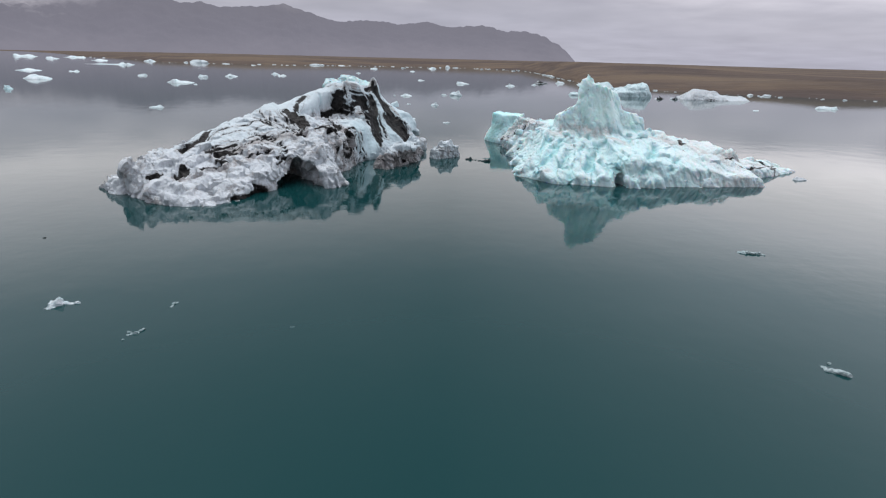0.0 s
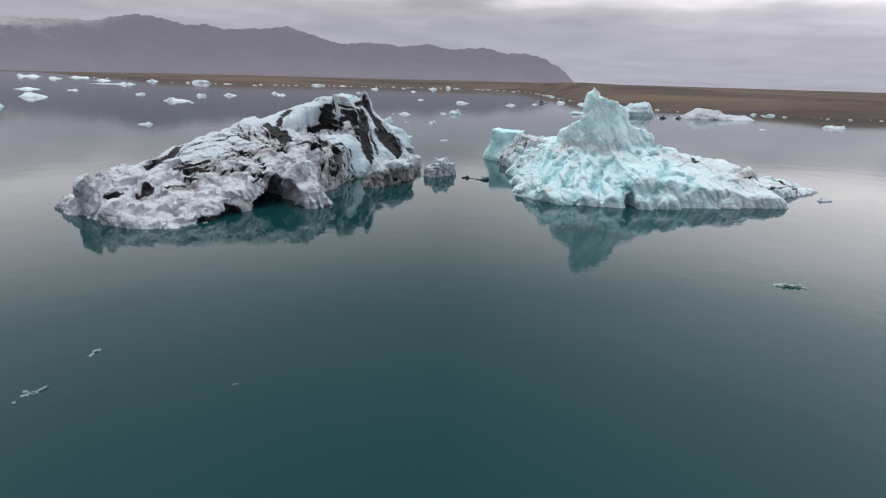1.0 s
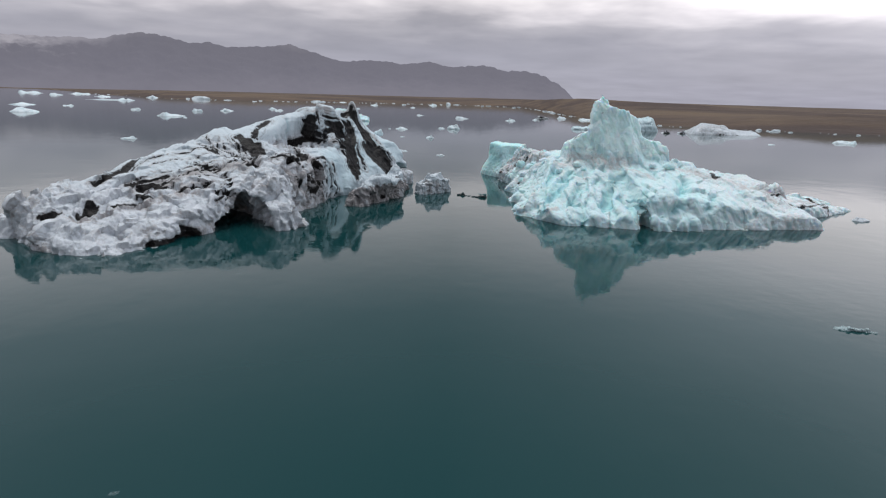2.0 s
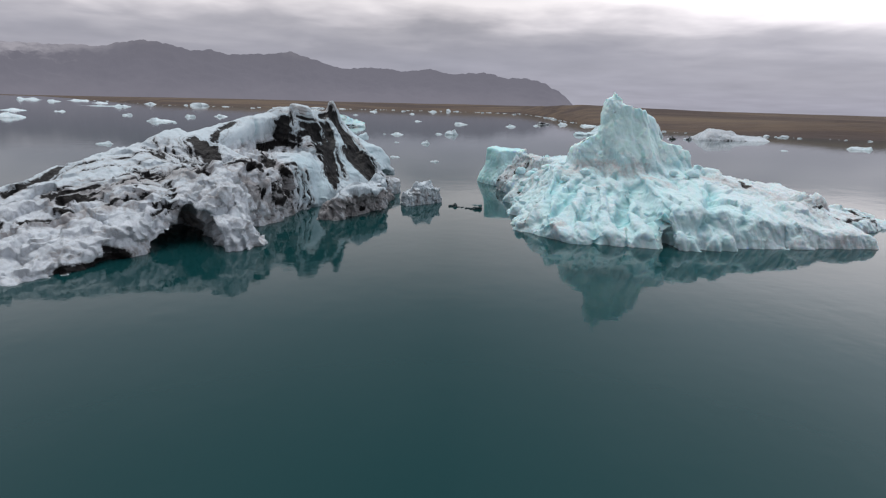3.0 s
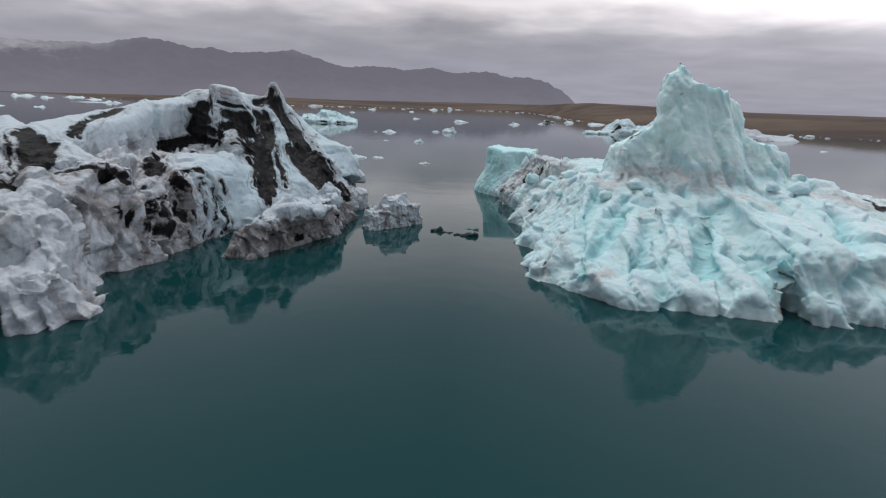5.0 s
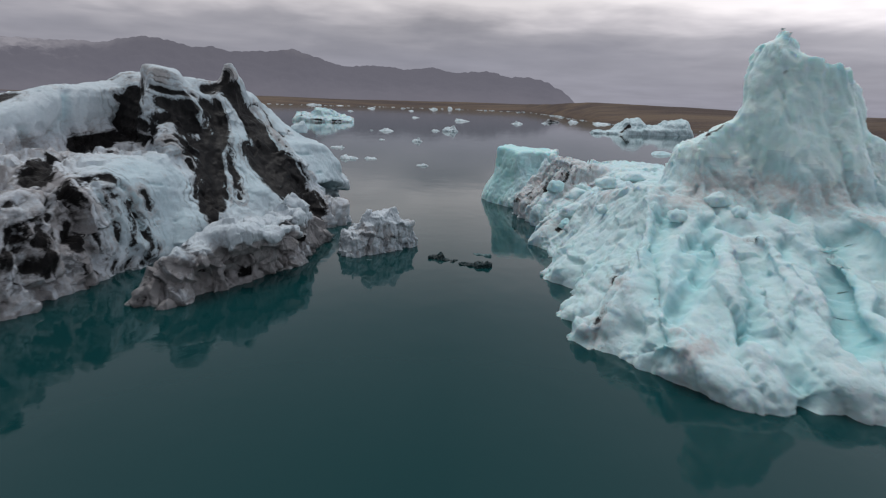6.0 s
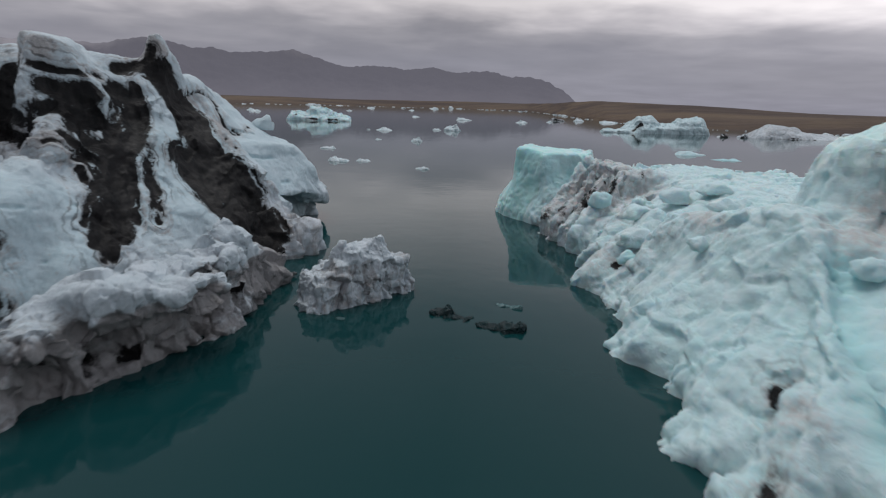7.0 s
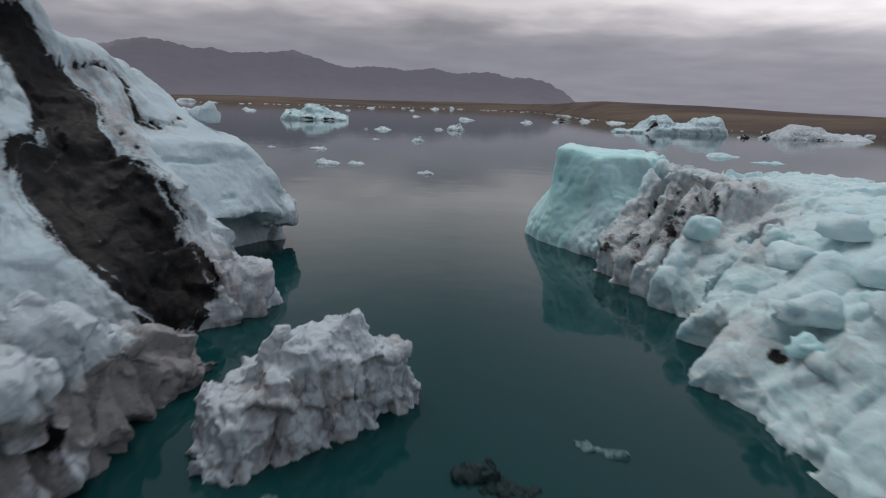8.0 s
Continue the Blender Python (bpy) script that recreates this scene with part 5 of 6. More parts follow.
def build_small_berg():
    masses = [
        crag([(-1.3, 53.6), (-0.8, 52.85), (-0.1, 52.95), (1.3, 54.4), (2.05, 55.1), (1.5, 55.9), (-0.6, 55.2)],
             [(-1.05, 53.9), (-0.7, 53.3), (-0.1, 53.3), (1.2, 54.6), (1.8, 55.1), (1.4, 55.5), (-0.5, 55.0)], 0.0, 1.0, (0.0, 0.08), 0.08),
        crag([(-0.75, 53.8), (0.05, 53.4), (1.4, 54.6), (1.2, 55.4), (-0.3, 55.0)], [(-0.5, 54.0), (0.1, 53.7), (1.2, 54.7), (1.1, 55.2), (-0.2, 54.9)], 0.7, 1.3, (0.08, 0.1), 0.06),
        crag([(-0.15, 53.85), (0.5, 53.85), (1.1, 54.7), (0.6, 55.1), (0.0, 54.8)], [(-0.1, 54.0), (0.35, 53.95), (0.9, 54.7), (0.6, 54.95), (0.1, 54.6)], 1.1, 1.6, (0.02, 0.22), 0.04),
        crag([(0.6, 54.4), (1.2, 54.5), (1.3, 55.1), (0.7, 55.2)], [(0.85, 54.7), (1.0, 54.7), (1.05, 54.9), (0.9, 55.0)], 1.0, 1.78, (0.0, 0.0), 0.04),
        crag([(-0.5, 53.9), (0.1, 53.8), (0.3, 54.5), (-0.3, 54.7)], [(-0.15, 54.1), (0.02, 54.05), (0.08, 54.25), (-0.08, 54.3)], 1.0, 1.72, (0.0, 0.0), 0.04),
    ]
    v, q = carve(masses, [], (-2.8, 52, -0.9), (3.0, 58, 2.6), 0.055, warp=0.16, wave=0.8, blend=0.08, seed=19)
    top = np.clip((v[:, 2] - 1.12 - 0.25 * fbm(v, 0.7, 2, 351)) / 0.12, 0, 1)
    st = Stain(v, 0.0, 0.36 - 0.8 * top - 0.25 * np.clip((-0.1 - v[:, 0]) / 0.5, 0, 1), 0.22, 350)
    st.fields['grime'] = st.fields['grime'] + 0.3 * (1 - top) * laminae(v, (0.7, 0.7, 0.1), 0.22, 353)
    st.fields['ash'] = 0.25 * np.clip(laminae(v, (0.7, 0.7, 0.1), 0.4, 356), 0, 1) * (1 - top)
    v, groove, relief = face_detail(v, q, 70, 0.06, 0.10, 0.05, 0.010, 0.5, block=0.13, block_size=0.5, rib=0.08, rib_size=0.45, where=1 - 0.5 * top)
    # joints darkened here as well
    st.fields["grime"] = st.fields["grime"] + 0.2 * groove
    st.fields["ash"] = st.fields["ash"] + 0.30 * groove * (1 - top)
    berg = thing("iceberg", (0.0, 54.7, 0), "small crumbly grey iceberg with a clean white cap", "iceberg", "small icebergs")
    own = (v[:, 2] > 1.12 + 0.2 * fbm(v, 0.6, 2, 359)).astype(int)
    for key, me in split_mesh(["ice_body", "ice_cap"], own[q[:, 0]], v, q, ICE_DIRTY, st.done()).items():
        part(key, me, berg, "clean white plates of ice" if key == "ice_cap" else "")


def build_aqua_berg():
    masses = [
        gable(13.2, 50.6, 0, 5.6, 8.3, 5.0, 3.8, 0.0, 0.42, 0.25, 0.55, 0.25),             # terraced front
        gable(12.0, 57.0, 86, 9.0, 4.0, 4.0, 3.0, 0.0, 0.12, 0.55, 0.3, 0.3),              # ridge running back
        gable(15.2, 60.0, 90, 6.8, 4.5, 4.0, 2.95, 0.0, 0.05, 0.03, 0.1, 0.15),           # flat back behind the spire
        gable(20.5, 51.5, 5, 6.8, 8.9, 5.0, 3.5, -0.12, 0.23, 0.6, 0.3, 0.25),             # broad back
        gable(28.0, 49.6, 33, 6.6, 2.9, 4.3, 1.6, -0.12, 0.25, 0.4, 0.3, 0.3),             # tail
        gable(26.2, 47.9, 33, 1.9, 1.6, 1.8, 2.7, -0.1, 0.5, 0.5, 0.4, 0.4, 0.2),          # knob
        # the clear block: a straight upper part on a flared foot
        crag([(5.9, 67.3), (7.5, 64.9), (9.8, 65.3), (10.6, 69.0), (7.0, 70.8)], [(5.95, 66.8), (7.3, 65.5), (9.6, 65.9), (10.2, 69.0), (7.0, 70.3)], 0.0, 3.45, (-0.03, 0.0), 0.22),
        crag([(5.2, 68.1), (7.2, 64.3), (9.6, 64.0), (9.9, 70.5), (6.2, 71.2)], [(6.15, 67.2), (7.6, 65.3), (9.0, 65.6), (9.2, 69.0), (7.0, 70.2)], 0.4, 2.4, (0.0, 0.0), 0.3),
        # the spire: a fin with a sheer edge to the west, falling off to the east
        crag([(12.3, 50.9), (13.9, 48.9), (17.0, 48.9), (18.4, 51.3), (16.0, 53.6), (12.9, 53.0)],
             [(13.1, 51.0), (13.5, 50.4), (15.0, 50.3), (16.1, 51.1), (15.0, 52.0), (13.4, 51.8)], 3.4, 8.0, (-0.42, 0.0), 0.12),
        crag([(13.0, 50.6), (14.0, 50.0), (15.0, 50.4), (14.6, 51.8), (13.2, 51.6)], [(13.55, 50.9), (13.9, 50.6), (14.3, 50.8), (14.2, 51.3), (13.7, 51.3)], 6.2, 8.65, (-0.5, 0.0), 0.08),
        crag([(10.3, 51.0), (11.3, 49.4), (13.4, 49.4), (13.8, 52.3), (11.2, 52.8)], [(11.0, 51.1), (11.5, 50.6), (13.0, 50.5), (13.2, 51.6), (11.3, 51.7)], 3.4, 5.45, (0.62, 0.0), 0.1),
        crag([(16.2, 50.0), (18.6, 49.8), (20.0, 51.6), (18.6, 53.6), (16.0, 53.2)], [(16.2, 50.9), (17.9, 50.8), (19.0, 51.6), (17.9, 52.6), (16.3, 52.4)], 3.0, 5.5, (-0.45, 0.0), 0.12),
        spur((18.8, 51.8, 4.2), (22.5, 50.8, 3.2), 1.6, 0.35),
        # upright slabs along the western wall, and the smooth lobes that run down to the water
        spur((7.0, 63.0, 0.8), (9.3, 65.2, 3.3), 0.45, 0.7, 0.1, 0.06, 0.06),
        spur((7.3, 62.0, 0.9), (9.6, 64.2, 3.3), 0.40, 0.7, 0.1, 0.06, 0.06),
        spur((7.5, 61.0, 0.9), (9.8, 63.2, 3.2), 0.40, 0.7, 0.1, 0.06, 0.06),
        spur((7.7, 59.9, 0.9), (10.0, 62.1, 3.1), 0.42, 0.7, 0.1, 0.06, 0.06),
        spur((9.2, 65.1, 3.3), (12.4, 66.2, 3.0), 0.8, 0.5, 0.1, 0.1, 0.1),
        spur((9.5, 63.8, 3.3), (12.6, 64.8, 3.0), 0.8, 0.5, 0.1, 0.1, 0.1),
        spur((9.8, 62.4, 3.2), (12.6, 63.0, 3.0), 0.8, 0.5, 0.1, 0.1, 0.1),
        spur((7.9, 57.6, 0.8), (10.4, 60.2, 3.0), 0.9, 0.7, 0.25, 0.18, 0.15),
        spur((7.2, 55.5, 0.6), (10.4, 57.8, 2.9), 0.85, 0.7, 0.25, 0.18, 0.15),
        spur((8.0, 53.6, 0.7), (10.4, 55.6, 2.9), 0.8, 0.7, 0.25, 0.18, 0.15),
        spur((7.2, 50.6, 0.5), (10.0, 53.2, 3.1), 1.0, 0.6, 0.25, 0.15, 0.15),
        spur((7.8, 49.0, 0.8), (10.2, 50.8, 3.4), 0.8, 0.6, 0.25, 0.15, 0.15),
        spur((7.1, 46.9, 0.5), (10.0, 49.6, 3.4), 0.9, 0.6, 0.25, 0.15, 0.15),
        spur((7.1, 45.3, 0.6), (9.8, 48.4, 3.2), 0.8, 0.7, 0.25, 0.1, 0.15),
        # ribs that fan down the front
        spur((8.3, 44.5, 0.7), (10.3, 48.6, 3.1), 0.75, 0.45, 0.4, 0.12),
        spur((9.7, 42.6, 0.5), (11.2, 48.3, 3.2), 0.95, 0.35, 0.3, 0.15),
        spur((11.6, 42.2, 0.7), (12.4, 48.2, 3.2), 0.9, 0.35, 0.3, 0.15),
        spur((13.7, 42.0, 0.8), (14.0, 48.2, 3.1), 0.9, 0.35, 0.3, 0.15),
        spur((16.0, 41.7, 0.9), (16.1, 48.0, 3.0), 0.9, 0.35, 0.3, 0.12),
        spur((17.9, 41.8, 0.9), (18.1, 48.0, 2.9), 0.9, 0.35, 0.3, 0.12),
        spur((20.4, 42.5, 0.8), (20.2, 48.4, 2.9), 1.0, 0.30, 0.3, 0.15),
        spur((23.2, 42.8, 0.6), (22.4, 48.4, 2.7), 1.1, 0.30, 0.3, 0.15),
    ]
    hollows = [
        slot(9.3, 59.9, 42, 0.18, 0.3, 2.2, 0.1),
        sheer(8.2, 44.0, -0.72, -0.69), sheer(5.0, 44.5, -1.0, 0.0), ball(15.2, 42.4, 0.3, 0.32, 1.0, 1.3),
    ]
    v, q = carve(masses, hollows, (3.5, 39.5, -0.9), (36.5, 71, 9.8), 0.15, seed=23, blend=0.17)
    # the ridge that runs back is broken into blocks
    broken = np.clip((v[:, 1] - 52.5) / 2, 0, 1) * np.clip((17 - v[:, 0]) / 2, 0, 1) * np.clip((65.5 - v[:, 1]) / 0.7, 0, 1) * np.clip((v[:, 2] + 0.3) / 0.4, 0, 1)
    step, joint = facets(v + 0.2 * np.stack([fbm(v, 0.9, 2, 395 + c) for c in range(3)], 1), 1.35, 391)
    step2, joint2 = facets(v, 0.6, 393)
    v = v + normals(v, q) * (broken * (0.09 * step + 0.05 * step2 - 0.04 * joint))[:, None]
    tall = np.clip((v[:, 2] - 4.4) / 0.8, 0, 1)
    block = near(v, 7.3, 67.3, 2, 2.2, 2.2, 3)
    back = np.clip((v[:, 0] - 19) / 5, 0, 1)
    smooth = np.maximum(0.35 * tall, 0.9 * np.clip(1.5 * block, 0, 1))
    smooth = np.maximum(smooth, 0.55 * near(v, 8.6, 55.5, 1.5, 2.5, 4.5, 2.5))
    st = Stain(v, 0.0, 0.10 + 0.30 * back, 0.40 + 0.10 * tall + 0.55 * block - 0.34 * back, 370, halo=0.55)
    st.fields["grime"] = st.fields["grime"] + 0.40 * np.clip((v[:, 1] - 58.5) / 3, 0, 1) * (1 - block) * np.clip((13 - v[:, 0]) / 2, 0, 1)
    st.line("ash", 0.16, (8.4, 47.6, 1.3), (8.1, 46.7, 1.0), (7.3, 45.8, 0.7))
    st.line("ash", 0.12, (8.0, 55.9, 2.1), (8.6, 56.4, 1.6), (8.5, 55.1, 1.5))
    st.line("ash", 0.16, (8.0, 55.8, 0.7), (8.2, 55.6, 0.9))
    st.line("ash", 0.07, (9.5, 64.9, 2.6), (8.4, 63.6, 1.8), (7.4, 62.6, 0.5))
    st.line("ash", 0.06, (9.6, 63.6, 2.8), (8.4, 62.6, 1.7), (7.6, 61.6, 0.5))
    st.line("ash", 0.08, (10.9, 65.1, 3.0), (9.4, 62.9, 2.9))
    st.line("ash", 0.08, (11.7, 64.9, 3.0), (9.9, 61.9, 2.9))
    st.line("ash", 0.03, (8.7, 44.2, 1.3), (8.9, 44.1, 1.2))
    st.line("ash", 0.03, (8.9, 43.7, 1.1), (9.1, 43.6, 1.0))
    st.line("ash", 0.05, (14.8, 50.1, 6.5), (15.8, 51.0, 7.2))
    st.line("ash", 0.12, (11.9, 50.8, 5.5), (12.4, 50.9, 5.9))
    st.line("ash", 0.06, (11.5, 50.6, 5.0), (11.9, 50.8, 5.5))
    st.line("ash", 0.04, (13.5, 50.1, 7.3), (14.3, 50.3, 7.7))
    st.line("ash", 0.16, (8.9, 63.8, 1.9), (8.3, 64.4, 1.1), (7.9, 65.3, 0.1))
    st.line("ash", 0.08, (10.8, 64.5, 2.8), (9.7, 61.9, 2.5))
    st.line("ash", 0.10, (8.2, 55.5, 2.2), (7.7, 54.7, 1.8))
    st.line("ash", 0.13, (7.5, 54.3, 1.5), (7.4, 54.3, 1.1))
    st.line("ash", 0.08, (9.5, 64.4, 2.4), (9.3, 60.0, 2.6))
    st.line("ash", 0.05, (7.7, 54.2, 1.8), (8.1, 53.6, 1.9))
    st.line("ash", 0.03, (7.8, 46.8, 1.7), (7.7, 46.4, 1.6))
    st.line("ash", 0.06, (11.6, 64.4, 2.9), (10.6, 61.3, 2.8))
    st.line("ash", 0.05, (9.0, 60.3, 2.5), (8.4, 59.3, 2.1))
    st.line("ash", 0.25, (22.9, 50.5, 2.9), (22.5, 49.0, 2.8))
    st.line("ash", 0.10, (22.3, 47.9, 2.3), (22.2, 47.3, 2.2))
    st.line("ash", 0.07, (11.9, 47.8, 2.6), (12.2, 47.5, 2.5))
    st.line("ash", 0.14, (7.5, 65.4, 0.0), (8.4, 65.3, 1.2), (9.3, 64.2, 2.2))
    st.line("ash", 0.10, (7.3, 54.5, 1.1), (7.7, 54.2, 1.8))
    st.line("ash", 0.15, (31.1, 48.7, 0.6), (32.2, 49.6, 0.6))
    st.line("ash", 0.08, (26.1, 46.8, 1.9), (26.9, 45.6, 1.3))
    st.line("ash", 0.10, (28.0, 46.7, 1.0), (31.5, 49.7, 0.8))
    st.line("ash", 0.12, (27.5, 46.2, 0.9), (29.6, 47.9, 1.0), (31.0, 49.2, 0.8))
    st.line("ash", 0.14, (28.6, 47.9, 1.3), (30.4, 49.2, 1.1), (32.6, 50.6, 0.6))
    st.line("ash", 0.10, (25.6, 46.4, 1.8), (27.0, 47.6, 1.7))
    st.line("ash", 0.10, (30.2, 48.0, 0.4), (32.4, 50.0, 0.3))
    st.line("grime", 1.00, (26.2, 47.1, 2.0), (31.5, 49.7, 0.8))
    st.line("grime", 0.90, (19.6, 49.7, 3.3), (24.0, 48.6, 2.4), (25.0, 45.9, 2.0))
    st.line("grime", 0.70, (15.2, 47.5, 3.4), (16.6, 47.1, 3.0))
    st.line("grime", 0.90, (8.3, 65.4, 0.9), (9.5, 62.8, 2.4), (9.1, 58.9, 2.4))
    st.line("grime", 0.90, (7.5, 57.4, 1.0), (7.5, 54.4, 1.5), (8.3, 54.3, 2.6))
    st.line("grime", 0.50, (10.4, 57.2, 2.7), (8.6, 50.7, 3.2))
    st.line("grime", 0.60, (7.8, 46.7, 1.7), (7.7, 46.3, 1.6))
    st.line("grime", 0.80, (10.6, 49.7, 3.5), (12.4, 50.2, 4.2), (13.9, 49.3, 3.7), (15.3, 49.0, 3.6))
    st.line("grime", 0.40, (7.1, 45.6, 0.4), (7.7, 45.7, 1.6))
    st.line("grime", 0.40, (8.7, 43.4, 0.8), (9.3, 43.6, 1.0))
    st.line("aqua", 0.80, (8.4, 60.2, 2.0), (7.9, 58.6, 1.5))
    st.line("aqua", 0.50, (9.2, 59.7, 2.3), (8.2, 57.8, 1.9))
    st.line("aqua", 1.30, (9.7, 46.9, 2.4), (10.2, 44.5, 1.4), (11.1, 43.6, 1.0))
    st.line("aqua", 1.50, (18.8, 51.5, 4.8), (18.6, 50.2, 3.7))
    st.line("aqua", 1.20, (11.2, 44.0, 1.1), (14.4, 43.8, 1.1))
    st.line("aqua", 0.60, (18.7, 43.1, 1.9), (19.2, 42.7, 0.6))
    st.line("cleft", 0.30, (11.2, 48.5, 3.0), (10.6, 47.7, 2.6), (10.1, 47.1, 2.4))
    st.line("cleft", 0.28, (9.7, 46.6, 2.3), (9.4, 45.9, 2.0))
    st.line("cleft", 0.22, (13.0, 47.5, 2.5), (12.3, 46.4, 2.1))
    st.line("cleft", 0.30, (11.5, 48.3, 2.9), (12.2, 48.0, 2.7))
    st.line("cleft", 0.20, (10.7, 45.2, 1.7), (11.0, 45.1, 1.7))
    st.line("cleft", 0.38, (13.4, 44.8, 1.4), (14.0, 44.7, 1.3))
    st.line("cleft", 0.34, (13.1, 44.1, 1.1), (12.9, 43.7, 1.0))
    st.line("cleft", 0.26, (12.3, 43.5, 0.9), (12.4, 43.2, 0.7))
    st.line("cleft", 0.20, (13.0, 47.4, 2.5), (13.5, 47.0, 2.3))
    st.line("cleft", 0.42, (8.3, 43.8, 0.6), (8.5, 44.3, 1.3), (9.7, 45.7, 2.0), (10.9, 47.6, 2.6))
    st.line("cleft", 0.40, (11.0, 42.5, 0.3), (11.0, 43.0, 0.7))
    st.line("cleft", 0.22, (7.8, 44.3, 1.1), (8.1, 44.0, 1.1))
    st.line("cleft", 0.30, (13.7, 48.9, 3.2), (13.7, 48.4, 3.1))
    st.line("cleft", 0.25, (6.9, 45.5, 0.2), (7.5, 45.3, 1.1))
    st.line("cleft", 0.35, (7.0, 48.7, 0.9), (7.8, 48.7, 2.0), (8.4, 49.0, 2.7))
    st.line("cleft", 0.32, (8.1, 49.2, 2.3), (7.7, 48.7, 1.8), (7.5, 48.5, 1.4))
    st.line("cleft", 0.24, (8.5, 48.3, 2.8), (8.2, 48.1, 2.5))
    st.line("cleft", 0.24, (9.0, 49.5, 3.5), (8.7, 49.0, 3.1))
    st.line("cleft", 0.18, (8.5, 49.3, 2.7), (8.3, 49.4, 2.6))
    st.line("cleft", 0.18, (8.1, 47.6, 2.4), (8.0, 47.5, 2.3))
    st.line("cleft", 0.16, (8.1, 49.8, 2.4), (8.1, 49.6, 2.4))
    st.line("cleft", 0.22, (7.8, 47.4, 1.6), (7.7, 47.3, 1.3))
    st.line("cleft", 0.20, (7.6, 46.9, 1.2), (7.5, 46.7, 1.0))
    st.line("cleft", 0.15, (7.3, 49.9, 1.5), (7.3, 49.8, 1.4))
    st.line("cleft", 0.15, (7.4, 48.8, 1.5), (7.4, 48.7, 1.4))
    st.line("cleft", 0.24, (7.7, 52.0, 1.8), (7.4, 51.3, 1.5))
    st.line("cleft", 0.20, (8.2, 54.3, 2.4), (8.1, 54.2, 2.2))
    st.line("cleft", 0.24, (9.2, 59.8, 2.3), (8.2, 57.2, 1.8))
    st.line("cleft", 0.14, (7.5, 47.7, 1.0), (7.4, 47.6, 0.9))
    st.line("cleft", 0.18, (7.0, 50.5, 0.7), (7.1, 50.2, 1.0))
    st.line("cleft", 0.50, (8.2, 44.5, 1.4), (9.0, 47.1, 2.5), (10.2, 49.0, 3.3))
    st.line("cleft", 0.50, (12.7, 43.8, 1.0), (13.6, 46.0, 2.0), (14.5, 47.6, 2.8))
    st.line("cleft", 0.40, (14.7, 42.5, 1.3), (15.2, 43.4, 2.4))
    st.line("cleft", 0.50, (17.1, 42.5, 1.3), (18.2, 44.5, 2.2), (19.7, 47.7, 2.7))
    st.line("cleft", 0.35, (19.6, 42.9, 1.4), (20.7, 44.8, 2.0))
    st.line("cleft", 0.35, (10.4, 44.0, 1.1), (11.5, 46.6, 2.1))
    # the ridge beside the clear block and the tail are streaked with dark leaves
    ridge = np.clip((v[:, 1] - 59.5) / 2, 0, 1) * np.clip(1 - 2 * block, 0, 1) * np.clip((12.5 - v[:, 0]) / 1.5, 0, 1)
    leaves = laminae(v, (0.65, 0.40, -0.65), 0.75, 381, 0.3)
    st.fields["grime"] = st.fields["grime"] + ridge * (0.12 + 0.25 * leaves) + 0.2 * back * leaves
    st.fields["ash"] = np.maximum(st.fields["ash"], 0.62 * ridge * np.clip(leaves * 2.0 - 0.25, 0, 0.85))
    st.fields["ash"] = np.maximum(st.fields["ash"], 0.75 * np.clip(back * 1.5 - 0.4, 0, 1) * np.clip(leaves * 1.6 - 0.5, 0, 1))
    st.fields["aqua"] = st.fields["aqua"] - 0.3 * ridge
    st.fields["grime"] = st.fields["grime"] * np.clip(1 - 1.5 * block, 0, 1) * (1 - 0.5 * np.clip((v[:, 2] - 5.2) / 0.8, 0, 1))
    st.fields["grime"] = st.fields["grime"] * np.where((v[:, 0] > 10) & (v[:, 0] < 20), np.clip((4.7 - v[:, 2]) / 0.7, 0.15, 1), 1.0)
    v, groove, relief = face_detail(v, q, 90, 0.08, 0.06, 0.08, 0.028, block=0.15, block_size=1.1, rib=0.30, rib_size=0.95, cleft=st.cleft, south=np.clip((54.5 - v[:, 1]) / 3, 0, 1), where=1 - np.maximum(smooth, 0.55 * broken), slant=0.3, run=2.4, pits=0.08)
    # more aqua in grooves and hollows, less on raised ice and at the waterline
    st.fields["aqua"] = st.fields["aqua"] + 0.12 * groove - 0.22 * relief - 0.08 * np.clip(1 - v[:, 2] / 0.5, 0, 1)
    berg = thing("iceberg", (16, 51, 0), "large aqua-blue iceberg with a tall fin-shaped spire", "iceberg", "great icebergs")
    own = np.zeros(len(v), int)
    own[v[:, 2] > 4.5 + 0.9 * fbm(v, 1.3, 3, 377)] = 1
    own[(v[:, 0] < 10.0) & (v[:, 1] > 65.7) & (v[:, 0] + v[:, 1] * 0.2 < 23.5)] = 2
    own[v[:, 0] > 25.5 + 0.4 * fbm(v, 1.5, 2, 378)] = 3
    labels = {"spire": "tall translucent aqua fin of ice", "ice_block": "clean upright block of clear aqua ice", "tail": "low grey-white tail of crumbled ice"}
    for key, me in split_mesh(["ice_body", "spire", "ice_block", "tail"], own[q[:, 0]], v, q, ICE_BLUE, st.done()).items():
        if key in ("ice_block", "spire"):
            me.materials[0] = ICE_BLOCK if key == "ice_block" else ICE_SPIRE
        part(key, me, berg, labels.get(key, ""))
